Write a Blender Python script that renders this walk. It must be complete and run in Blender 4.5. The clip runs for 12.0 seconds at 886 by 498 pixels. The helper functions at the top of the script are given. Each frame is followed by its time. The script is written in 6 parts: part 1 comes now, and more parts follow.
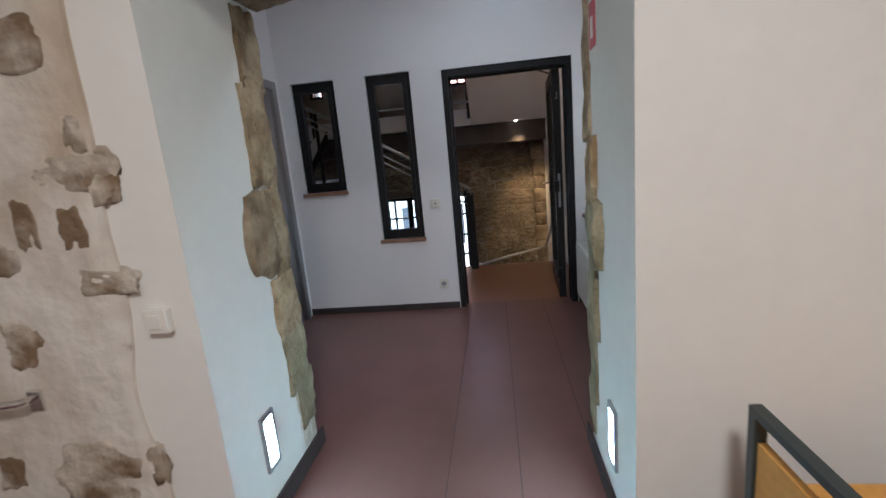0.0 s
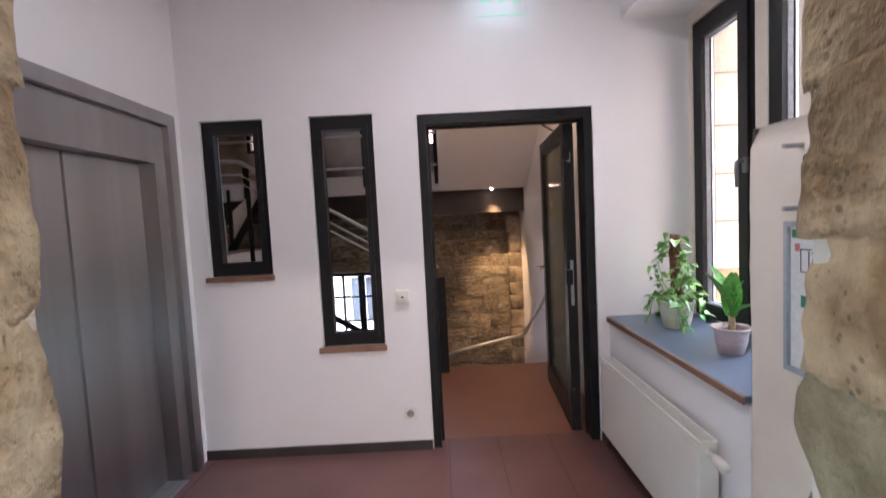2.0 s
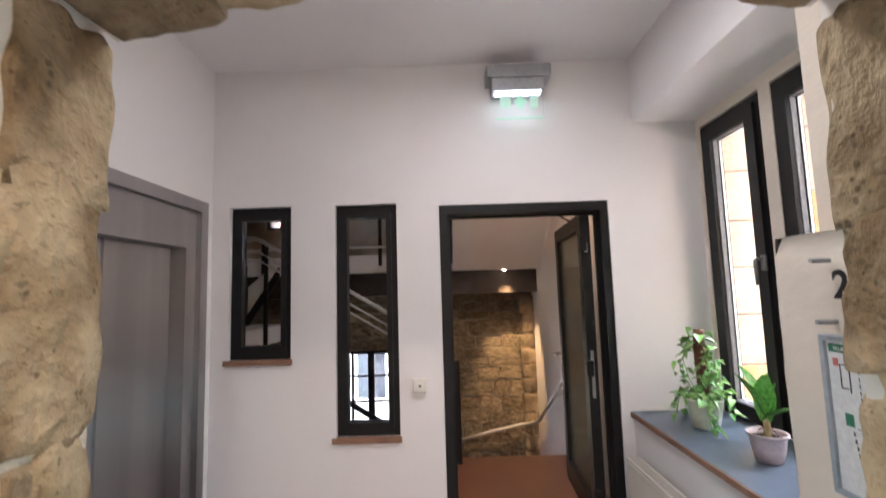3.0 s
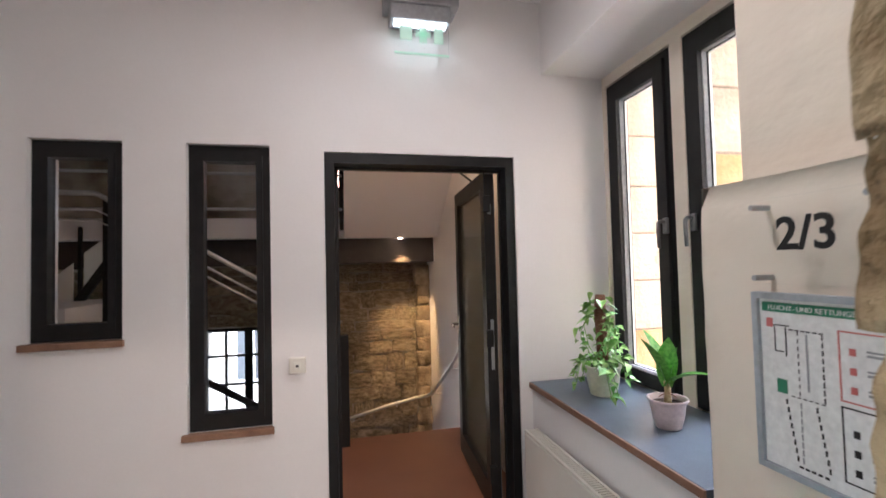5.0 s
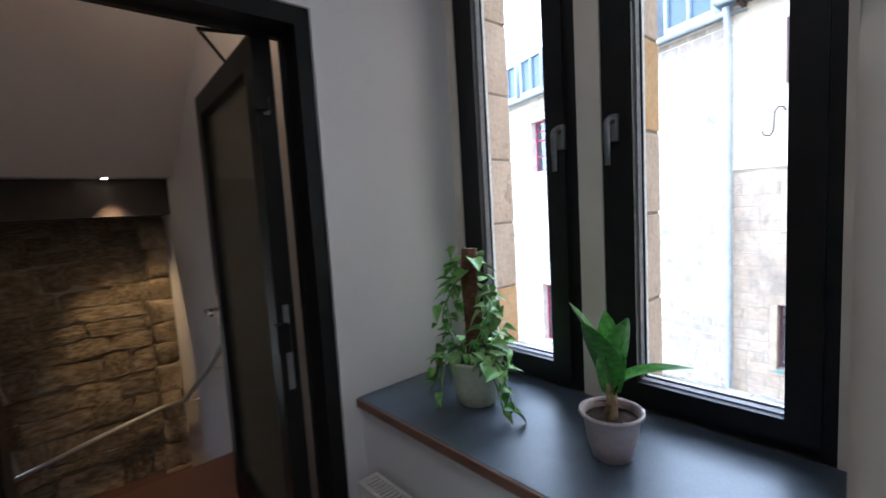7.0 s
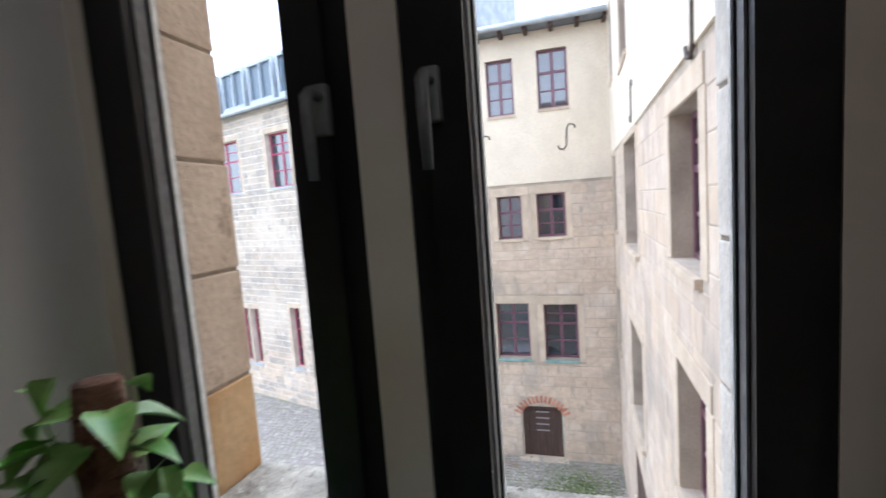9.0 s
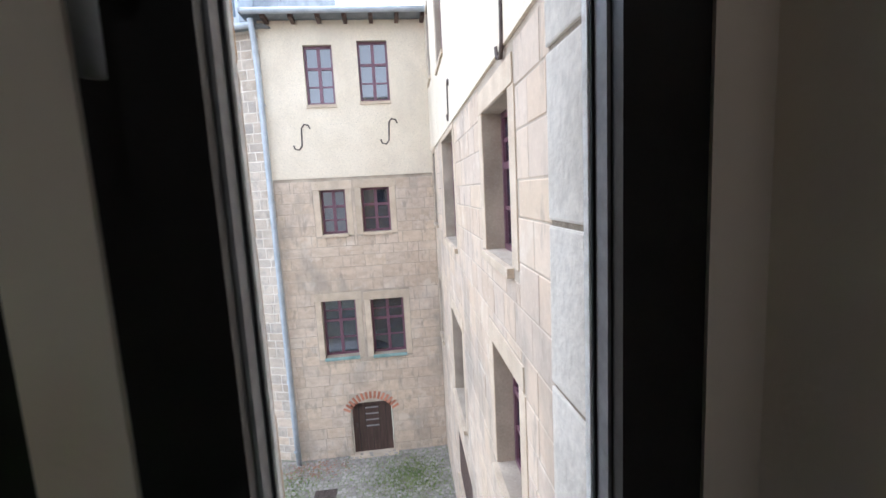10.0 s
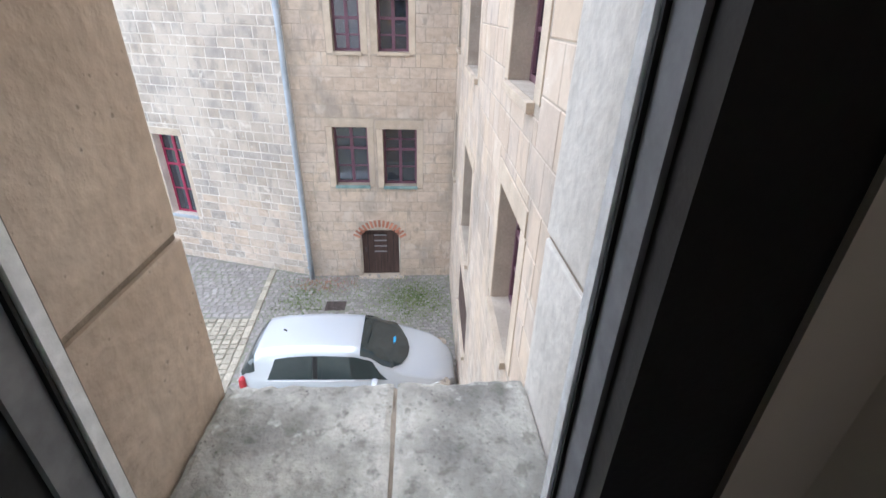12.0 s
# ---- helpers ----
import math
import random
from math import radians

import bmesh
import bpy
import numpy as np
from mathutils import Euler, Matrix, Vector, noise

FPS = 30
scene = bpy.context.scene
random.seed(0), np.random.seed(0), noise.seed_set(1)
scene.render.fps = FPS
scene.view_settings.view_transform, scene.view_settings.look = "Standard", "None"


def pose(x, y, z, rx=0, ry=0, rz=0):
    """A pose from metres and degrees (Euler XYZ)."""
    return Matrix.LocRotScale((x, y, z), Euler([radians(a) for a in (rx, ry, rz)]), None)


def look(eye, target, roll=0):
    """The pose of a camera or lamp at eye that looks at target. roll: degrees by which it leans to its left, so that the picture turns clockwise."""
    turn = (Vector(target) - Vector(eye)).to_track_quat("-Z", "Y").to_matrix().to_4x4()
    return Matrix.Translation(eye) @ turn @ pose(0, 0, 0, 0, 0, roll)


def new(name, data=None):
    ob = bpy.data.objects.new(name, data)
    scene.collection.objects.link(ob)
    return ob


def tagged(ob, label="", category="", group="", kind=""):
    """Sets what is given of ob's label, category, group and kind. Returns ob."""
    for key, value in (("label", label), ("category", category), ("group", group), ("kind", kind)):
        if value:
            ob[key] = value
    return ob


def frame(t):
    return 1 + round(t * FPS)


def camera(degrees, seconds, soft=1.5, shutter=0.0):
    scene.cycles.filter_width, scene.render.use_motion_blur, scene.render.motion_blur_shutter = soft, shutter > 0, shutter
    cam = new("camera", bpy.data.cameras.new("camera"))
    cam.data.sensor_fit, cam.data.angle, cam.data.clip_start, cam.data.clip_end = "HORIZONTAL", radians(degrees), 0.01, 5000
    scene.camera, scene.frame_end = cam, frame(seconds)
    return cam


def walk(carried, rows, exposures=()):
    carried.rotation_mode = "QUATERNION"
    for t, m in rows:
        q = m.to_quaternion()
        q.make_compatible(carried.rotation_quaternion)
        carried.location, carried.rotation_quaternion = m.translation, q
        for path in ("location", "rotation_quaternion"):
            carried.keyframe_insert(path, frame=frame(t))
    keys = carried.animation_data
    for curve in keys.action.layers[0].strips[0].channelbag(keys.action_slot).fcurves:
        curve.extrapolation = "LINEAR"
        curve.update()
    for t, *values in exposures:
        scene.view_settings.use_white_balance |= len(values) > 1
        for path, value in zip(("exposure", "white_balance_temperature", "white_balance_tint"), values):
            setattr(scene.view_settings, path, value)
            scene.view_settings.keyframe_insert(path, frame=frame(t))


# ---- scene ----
cam = camera(89.8, 12.0, soft=1.5, shutter=0.4)
PATH = [
    (0, (0.85, 3.163, 1.388), (0.601, 5.107, 0.989), -5.3),
    (0.5, (0.764, 3.511, 1.385), (0.56, 5.461, 0.989), -4.6),
    (1, (0.644, 3.905, 1.37), (0.566, 5.867, 0.988), -3.9),
    (1.5, (0.576, 4.199, 1.405), (0.558, 6.166, 1.049), -3.4),
    (2, (0.588, 4.361, 1.466), (0.584, 6.357, 1.336), -2.9),
    (2.5, (0.555, 4.353, 1.525), (0.548, 6.353, 1.559), -2.1),
    (3, (0.511, 4.329, 1.564), (0.489, 6.32, 1.758), -1.7),
    (3.2, (0.493, 4.323, 1.576), (0.481, 6.302, 1.862), -1.2),
    (4.8, (0.533, 4.609, 1.511), (0.957, 6.56, 1.634), -1.6),
    (5, (0.552, 4.703, 1.502), (0.991, 6.653, 1.57), -1.4),
    (5.5, (0.599, 4.935, 1.457), (1.124, 6.863, 1.377), -1.5),
    (6, (0.588, 5.249, 1.472), (1.375, 7.084, 1.347), -3.8),
    (6.5, (0.665, 5.532, 1.472), (1.752, 7.2, 1.281), -3.7),
    (7, (0.832, 5.777, 1.463), (2.158, 7.262, 1.275), -3.4),
    (8.8, (1.403, 6.221, 1.506), (3.284, 6.873, 1.317), -4.2),
    (9, (1.473, 6.242, 1.503), (3.388, 6.788, 1.311), -4.2),
    (9.5, (1.617, 6.253, 1.494), (3.604, 6.24, 1.271), -3.4),
    (10, (1.728, 6.227, 1.466), (3.699, 6.013, 1.204), -3.0),
    (10.5, (1.816, 6.171, 1.445), (3.768, 6.031, 1.029), -2.4),
    (11, (1.903, 6.137, 1.401), (3.791, 6.012, 0.754), -0.6),
    (11.5, (1.943, 6.132, 1.373), (3.757, 6.019, 0.538), 0.2),
    (12, (1.949, 6.133, 1.368), (3.709, 6.010, 0.425), 1.7),
]
EXPOSURES = [(0.0, 3.95, 4800, 7), (0.5, 4.08, 4900, 9), (1.0, 4.4, 5000, 14), (1.5, 4.7, 5150, 19), (2.0, 4.82, 5300, 19), (2.5, 4.82, 5500, 16), (3.2, 4.88, 5550, 14), (5.0, 4.75, 5600, 14), (6.0, 4.22, 5350, 9), (7.0, 3.28, 4950, 8), (8.8, 2.5, 5400, 11), (9.5, 2.36, 5500, 11), (11.0, 2.3, 5500, 11), (12.0, 2.3, 5500, 11)]
walk(cam, [(t, look(eye, target, roll)) for t, eye, target, roll in PATH], EXPOSURES)

# ---- daylight: an overcast sky ----
world = bpy.data.worlds.new("overcast_sky")
scene.world = world
world.use_nodes = True
wn = world.node_tree.nodes
sky = wn.new("ShaderNodeTexSky")
sky.sky_type, sky.sun_disc = "NISHITA", False
sky.sun_elevation, sky.sun_rotation = radians(66), radians(110)
sky.air_density, sky.dust_density, sky.ozone_density = 1.2, 1.2, 0.6
pale = wn.new("ShaderNodeHueSaturation")
pale.inputs["Saturation"].default_value = 0.15
world.node_tree.links.new(sky.outputs["Color"], pale.inputs["Color"])
world.node_tree.links.new(pale.outputs["Color"], wn["Background"].inputs["Color"])
wn["Background"].inputs["Strength"].default_value = 0.15

sun = new("sun", bpy.data.lights.new("sun", "SUN"))
sun.data.energy, sun.data.angle, sun.data.color = 0.5, radians(90), (1.0, 0.97, 0.93)
sun.matrix_world = look((0, 0, 30), (-3.35, 1.22, 22.0))


def area_lamp(name, where, target, w, h, power, color):
    lamp = new(name, bpy.data.lights.new(name, "AREA"))
    lamp.data.shape, lamp.data.size, lamp.data.size_y = "RECTANGLE", w, h
    lamp.data.energy, lamp.data.color = power, color
    lamp.matrix_world = look(where, target)
    return lamp


# lamps of the place: vestibule ceiling, south room ceiling, stairwell
area_lamp("ceiling_lamp_light", (0.73, 5.85, 2.98), (0.73, 5.85, 0), 0.20, 0.20, 0.62, (1.0, 0.89, 0.78))
area_lamp("ceiling_lamp_light", (0.9, 2.2, 3.0), (0.9, 2.2, 0), 0.4, 0.4, 5.0, (1.0, 0.80, 0.60))
area_lamp("stair_lamp_light", (1.40, 7.80, 3.05), (1.35, 8.1, 0), 0.12, 0.12, 0.55, (1.0, 0.62, 0.32))

# ---- materials ----


def surface(name, c1, c2, scale=8.0, rough=0.6, bump=0.15, metal=0.0, fine=60.0, stretch=(1, 1, 1), vary=0.0, rough2=None, detail=6.0, bump_scale=None, coat=0.0, contrast=(0.35, 0.65), speck=0.11):
    """Two colours mixed by a broad noise, a fine grain, relief from both, and a tint by piece."""
    m = bpy.data.materials.new(name)
    m.use_nodes = True
    n, l = m.node_tree.nodes, m.node_tree.links
    b = n["Principled BSDF"]
    b.inputs["Metallic"].default_value = metal
    b.inputs["Coat Weight"].default_value = coat
    tc = n.new("ShaderNodeTexCoord")
    mp = n.new("ShaderNodeMapping")
    mp.inputs["Scale"].default_value = stretch
    l.new(tc.outputs["Object"], mp.inputs["Vector"])
    info = n.new("ShaderNodeObjectInfo")
    shift = n.new("ShaderNodeVectorMath")
    shift.operation = "ADD"
    spread = n.new("ShaderNodeMath")
    spread.operation = "MULTIPLY"
    spread.inputs[1].default_value = 37.0 if vary else 0.0
    l.new(info.outputs["Random"], spread.inputs[0])
    l.new(mp.outputs["Vector"], shift.inputs[0])
    l.new(spread.outputs[0], shift.inputs[1])
    big = n.new("ShaderNodeTexNoise")
    big.inputs["Scale"].default_value, big.inputs["Detail"].default_value = scale, detail
    small = n.new("ShaderNodeTexNoise")
    small.inputs["Scale"].default_value, small.inputs["Detail"].default_value = fine, 4.0
    for t in (big, small):
        l.new(shift.outputs[0], t.inputs["Vector"])
    ramp = n.new("ShaderNodeMapRange")
    ramp.inputs["From Min"].default_value, ramp.inputs["From Max"].default_value = contrast
    l.new(big.outputs["Fac"], ramp.inputs["Value"])
    mix = n.new("ShaderNodeMix")
    mix.data_type = "RGBA"
    mix.inputs[6].default_value, mix.inputs[7].default_value = (*c1, 1), (*c2, 1)
    l.new(ramp.outputs[0], mix.inputs[0])
    grain = n.new("ShaderNodeMapRange")
    grain.inputs["From Min"].default_value, grain.inputs["From Max"].default_value = 0.25, 0.75
    grain.inputs["To Min"].default_value, grain.inputs["To Max"].default_value = 1 - speck, 1 + speck
    l.new(small.outputs["Fac"], grain.inputs["Value"])
    tint = n.new("ShaderNodeMapRange")
    tint.inputs["To Min"].default_value, tint.inputs["To Max"].default_value = 1 - vary, 1 + vary
    l.new(info.outputs["Random"], tint.inputs["Value"])
    times = n.new("ShaderNodeMath")
    times.operation = "MULTIPLY"
    l.new(grain.outputs[0], times.inputs[0])
    l.new(tint.outputs[0], times.inputs[1])
    out = n.new("ShaderNodeVectorMath")
    out.operation = "SCALE"
    l.new(mix.outputs[2], out.inputs[0])
    l.new(times.outputs[0], out.inputs["Scale"])
    l.new(out.outputs[0], b.inputs["Base Color"])
    rr = n.new("ShaderNodeMapRange")
    rr.inputs["To Min"].default_value, rr.inputs["To Max"].default_value = rough, rough2 if rough2 is not None else min(1.0, rough * 1.25)
    l.new(big.outputs["Fac"], rr.inputs["Value"])
    l.new(rr.outputs[0], b.inputs["Roughness"])
    if bump:
        both = n.new("ShaderNodeMath")
        both.operation = "MULTIPLY_ADD"
        both.inputs[1].default_value = 2.0
        l.new(big.outputs["Fac"], both.inputs[0])
        l.new(small.outputs["Fac"], both.inputs[2])
        bn = n.new("ShaderNodeBump")
        bn.inputs["Strength"].default_value, bn.inputs["Distance"].default_value = bump, bump_scale or 0.01
        l.new(both.outputs[0], bn.inputs["Height"])
        l.new(bn.outputs["Normal"], b.inputs["Normal"])
    return m


def plain(name, c, rough=0.5, metal=0.0, glow=0.0, glow_color=None):
    m = bpy.data.materials.new(name)
    m.use_nodes = True
    b = m.node_tree.nodes["Principled BSDF"]
    b.inputs["Base Color"].default_value = (*c, 1)
    b.inputs["Roughness"].default_value, b.inputs["Metallic"].default_value = rough, metal
    if glow:
        b.inputs["Emission Color"].default_value = (*(glow_color or c), 1)
        b.inputs["Emission Strength"].default_value = glow
    return m


def glass(name, tint=(1, 1, 1), rough=0.0, gloss=0.09):
    """A thin pane: clear, with a share of mirror that grows at a slant."""
    m = bpy.data.materials.new(name)
    m.use_nodes = True
    n, l = m.node_tree.nodes, m.node_tree.links
    n.remove(n["Principled BSDF"])
    clear, shine, mix, fr = n.new("ShaderNodeBsdfTransparent"), n.new("ShaderNodeBsdfGlossy"), n.new("ShaderNodeMixShader"), n.new("ShaderNodeLayerWeight")
    clear.inputs["Color"].default_value = (*tint, 1)
    shine.inputs["Roughness"].default_value = rough
    fr.inputs["Blend"].default_value = gloss
    l.new(fr.outputs["Fresnel"], mix.inputs[0])
    l.new(clear.outputs[0], mix.inputs[1])
    l.new(shine.outputs[0], mix.inputs[2])
    l.new(mix.outputs[0], n["Material Output"].inputs["Surface"])
    return m




def frosted(name, tint):
    """Half-clear, half-scattering pane."""
    m = glass(name, tint, 0.05, 0.08)
    n, l = m.node_tree.nodes, m.node_tree.links
    out = n["Material Output"]
    first = out.inputs["Surface"].links[0].from_socket
    tr, mix = n.new("ShaderNodeBsdfTranslucent"), n.new("ShaderNodeMixShader")
    df, add = n.new("ShaderNodeBsdfDiffuse"), n.new("ShaderNodeMixShader")
    tr.inputs["Color"].default_value = (0.8, 0.78, 0.68, 1)
    df.inputs["Color"].default_value = (0.24, 0.24, 0.20, 1)
    add.inputs[0].default_value = 0.5
    mix.inputs[0].default_value = 0.26
    l.new(tr.outputs[0], add.inputs[1])
    l.new(df.outputs[0], add.inputs[2])
    l.new(first, mix.inputs[1])
    l.new(add.outputs[0], mix.inputs[2])
    l.new(mix.outputs[0], out.inputs["Surface"])
    return m


M_WALL = surface("white_wall_paint", (0.81, 0.775, 0.765), (0.84, 0.81, 0.80), 1.2, 0.7, 0.03, fine=70, bump_scale=0.002, speck=0.012)
M_CEIL = surface("ceiling_paint", (0.80, 0.78, 0.77), (0.83, 0.81, 0.80), 1.5, 0.8, 0.03, fine=80, speck=0.012, bump_scale=0.002)
M_ROUGH = surface("whitewashed_plaster", (0.78, 0.745, 0.675), (0.81, 0.775, 0.715), 1.1, 0.85, 0.10, fine=14, bump_scale=0.010, speck=0.02, detail=3)
M_BLOCK = surface("cream_whitewash", (0.73, 0.645, 0.54), (0.79, 0.71, 0.61), 2.5, 0.85, 0.45, fine=9, bump_scale=0.018, speck=0.03, stretch=(1, 0.6, 1))
M_LIME = surface("lime_plaster", (0.50, 0.41, 0.30), (0.72, 0.665, 0.58), 2.6, 0.9, 0.5, fine=12, bump_scale=0.03, contrast=(0.30, 0.55), speck=0.05)
M_STONE = surface("rubble_stone", (0.25, 0.17, 0.085), (0.50, 0.39, 0.235), 6.0, 0.85, 1.0, fine=30, vary=0.22, bump_scale=0.03, contrast=(0.40, 0.62), detail=9)
M_STONE_DAUBED = surface("stone_daubed_with_plaster", (0.20, 0.135, 0.075), (0.60, 0.53, 0.43), 7.0, 0.9, 0.6, fine=30, vary=0.12, bump_scale=0.02, contrast=(0.42, 0.68), detail=8)
M_BEDDING = surface("cream_bedding_mortar", (0.56, 0.48, 0.36), (0.70, 0.63, 0.51), 9.0, 0.95, 0.7, fine=40, bump_scale=0.02, detail=8)
M_STONE_DARK = surface("stained_stone", (0.15, 0.10, 0.05), (0.34, 0.26, 0.16), 9.0, 0.85, 0.7, fine=50, vary=0.2, bump_scale=0.025)
M_FLOOR = surface("red_brown_linoleum", (0.132, 0.062, 0.052), (0.160, 0.078, 0.066), 3.0, 0.25, 0.03, fine=220, rough2=0.44, bump_scale=0.002, speck=0.03)
M_LANDING = surface("orange_brown_linoleum", (0.20, 0.090, 0.055), (0.24, 0.112, 0.068), 3.0, 0.3, 0.03, fine=120, rough2=0.46, bump_scale=0.002, speck=0.03)
M_SEAM = plain("floor_weld", (0.085, 0.045, 0.04), 0.5)
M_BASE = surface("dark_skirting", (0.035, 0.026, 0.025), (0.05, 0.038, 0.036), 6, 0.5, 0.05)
M_FRAME = surface("anthracite_frame", (0.010, 0.0095, 0.0095), (0.015, 0.014, 0.014), 12, 0.38, 0.03, fine=180)
M_FRAME.node_tree.nodes["Principled BSDF"].inputs["Specular IOR Level"].default_value = 0.3
M_RUBBER = plain("black_gasket", (0.01, 0.01, 0.01), 0.7)
M_ALU = surface("grey_aluminium", (0.37, 0.37, 0.38), (0.42, 0.42, 0.43), 20, 0.42, 0.02, metal=0.8)
M_HANDLE = surface("dull_handle_metal", (0.20, 0.20, 0.205), (0.25, 0.25, 0.255), 20, 0.5, 0.02, metal=0.6)
M_BEAD = surface("pale_glazing_bead", (0.24, 0.24, 0.25), (0.30, 0.30, 0.31), 30, 0.45, 0.02)
M_SPACER = surface("bright_spacer", (0.78, 0.78, 0.76), (0.86, 0.86, 0.84), 60, 0.4, 0.1)
M_CHROME = plain("chrome", (0.75, 0.74, 0.72), 0.18, 1.0)
M_STEEL = surface("brushed_steel", (0.31, 0.288, 0.288), (0.38, 0.355, 0.352), 1.6, 0.40, 0.0, metal=0.97, fine=5, stretch=(3, 3, 0.12), rough2=0.46, speck=0.03)
steel = M_STEEL.node_tree.nodes["Principled BSDF"]
steel.inputs["Anisotropic"].default_value = 0.97
along = M_STEEL.node_tree.nodes.new("ShaderNodeCombineXYZ")
along.inputs["X"].default_value, along.inputs["Y"].default_value = 0.7, 0.7
M_STEEL.node_tree.links.new(along.outputs[0], steel.inputs["Tangent"])
M_TUBE = surface("stainless_tube", (0.62, 0.61, 0.60), (0.70, 0.69, 0.67), 10, 0.38, 0.02, metal=0.7)
M_SILL = surface("slate_blue_laminate", (0.085, 0.105, 0.135), (0.105, 0.125, 0.155), 14, 0.30, 0.03, fine=160, rough2=0.40)
M_EDGE = surface("brown_board_edge", (0.20, 0.105, 0.065), (0.29, 0.16, 0.10), 10, 0.55, 0.1, stretch=(1, 0.2, 1))
M_RAD = surface("radiator_enamel", (0.80, 0.76, 0.68), (0.83, 0.80, 0.73), 5, 0.32, 0.0, speck=0.01)
M_SWITCH = plain("cream_plastic", (0.78, 0.74, 0.66), 0.4)
M_BLACK = plain("black_print", (0.01, 0.01, 0.01), 0.6)
M_GLASS = glass("window_glass")
M_GLASS_DARK = glass("smoked_window_glass", (0.80, 0.83, 0.86), 0.0, 0.12)
M_MILK = frosted("door_glass", (0.80, 0.80, 0.76))
WARM = ((0.58, 0.46, 0.35), (0.64, 0.53, 0.42), (0.53, 0.42, 0.32), (0.50, 0.42, 0.35), (0.61, 0.49, 0.36), (0.56, 0.47, 0.39))
COOL = ((0.43, 0.37, 0.31), (0.35, 0.32, 0.29), (0.50, 0.425, 0.345), (0.45, 0.37, 0.285), (0.38, 0.34, 0.30), (0.53, 0.45, 0.36))


def palette(mat, colours, amount, island):
    """Pulls each piece towards one of a few stone colours."""
    n, l = mat.node_tree.nodes, mat.node_tree.links
    b = n["Principled BSDF"]
    src = b.inputs["Base Color"].links[0].from_socket
    rnd = n.new("ShaderNodeNewGeometry").outputs["Random Per Island"] if island else n.new("ShaderNodeObjectInfo").outputs["Random"]
    ramp, mix = n.new("ShaderNodeValToRGB"), n.new("ShaderNodeMix")
    ramp.color_ramp.interpolation = "CONSTANT"
    e = ramp.color_ramp.elements
    e[0].color, e[1].color, e[1].position = (*colours[0], 1), (*colours[1], 1), 1 / len(colours)
    for k in range(2, len(colours)):
        e.new(k / len(colours)).color = (*colours[k], 1)
    mix.data_type = "RGBA"
    mix.inputs[0].default_value = amount
    l.new(rnd, ramp.inputs[0])
    l.new(src, mix.inputs[6])
    l.new(ramp.outputs[0], mix.inputs[7])
    l.new(mix.outputs[2], b.inputs["Base Color"])


def pits(mat, scale, size, depth=0.55, bump=0.6):
    """Small dark holes scattered over a stone."""
    n, l = mat.node_tree.nodes, mat.node_tree.links
    b = n["Principled BSDF"]
    src = b.inputs["Base Color"].links[0].from_socket
    bn = b.inputs["Normal"].links[0].from_node
    tc, vo, gate = n.new("ShaderNodeTexCoord"), n.new("ShaderNodeTexVoronoi"), n.new("ShaderNodeTexNoise")
    vo.inputs["Scale"].default_value, gate.inputs["Scale"].default_value = scale, scale * 0.22
    wob = n.new("ShaderNodeMath")
    wob.operation = "MULTIPLY_ADD"
    wob.inputs[1].default_value = -0.9
    l.new(tc.outputs["Object"], vo.inputs["Vector"])
    l.new(tc.outputs["Object"], gate.inputs["Vector"])
    l.new(gate.outputs["Fac"], wob.inputs[0])
    l.new(vo.outputs["Distance"], wob.inputs[2])
    mr = n.new("ShaderNodeMapRange")
    mr.inputs["From Min"].default_value, mr.inputs["From Max"].default_value = size - 0.55, size - 0.43
    mr.inputs["To Min"].default_value = depth
    l.new(wob.outputs[0], mr.inputs["Value"])
    sc, b2 = n.new("ShaderNodeVectorMath"), n.new("ShaderNodeBump")
    sc.operation = "SCALE"
    l.new(src, sc.inputs[0])
    l.new(mr.outputs[0], sc.inputs["Scale"])
    l.new(sc.outputs[0], b.inputs["Base Color"])
    b2.inputs["Strength"].default_value, b2.inputs["Distance"].default_value = bump, 0.006
    l.new(mr.outputs[0], b2.inputs["Height"])
    l.new(bn.outputs["Normal"], b2.inputs["Normal"])
    l.new(b2.outputs["Normal"], b.inputs["Normal"])


M_ASHLAR = surface("sandstone_block", (0.48, 0.385, 0.29), (0.63, 0.52, 0.405), 2.4, 0.9, 0.14, fine=26, vary=0.12, bump_scale=0.012, speck=0.10, detail=9)
M_ASHLAR_GREY = surface("weathered_sandstone_block", (0.30, 0.26, 0.215), (0.52, 0.44, 0.36), 3.2, 0.9, 0.22, fine=26, vary=0.08, bump_scale=0.015, speck=0.12, detail=9)
M_REVEAL = surface("dressed_sandstone", (0.52, 0.41, 0.31), (0.66, 0.545, 0.43), 3.5, 0.85, 0.4, fine=40, bump_scale=0.012)
pits(M_STONE, 40, 0.15, 0.6, 0.5)
pits(M_REVEAL, 60, 0.07, 0.6, 0.4)
# paler copy of the jamb sandstone: daylight on the north-facing jamb put into its colour
M_REVEAL_LIT = surface("limewashed_sandstone", (0.66, 0.605, 0.53), (0.75, 0.695, 0.62), 3.0, 0.85, 0.25, fine=50, bump_scale=0.012)
M_ORANGE_STONE = surface("ochre_sandstone", (0.56, 0.33, 0.14), (0.64, 0.45, 0.25), 4.0, 0.85, 0.25, fine=50, bump_scale=0.012)
M_JOINT = surface("dark_joint_mortar", (0.26, 0.21, 0.16), (0.36, 0.30, 0.23), 14, 0.95, 0.6, fine=60)
M_MORTAR = surface("lime_mortar", (0.20, 0.165, 0.13), (0.66, 0.59, 0.50), 1.3, 0.95, 0.4, fine=30)
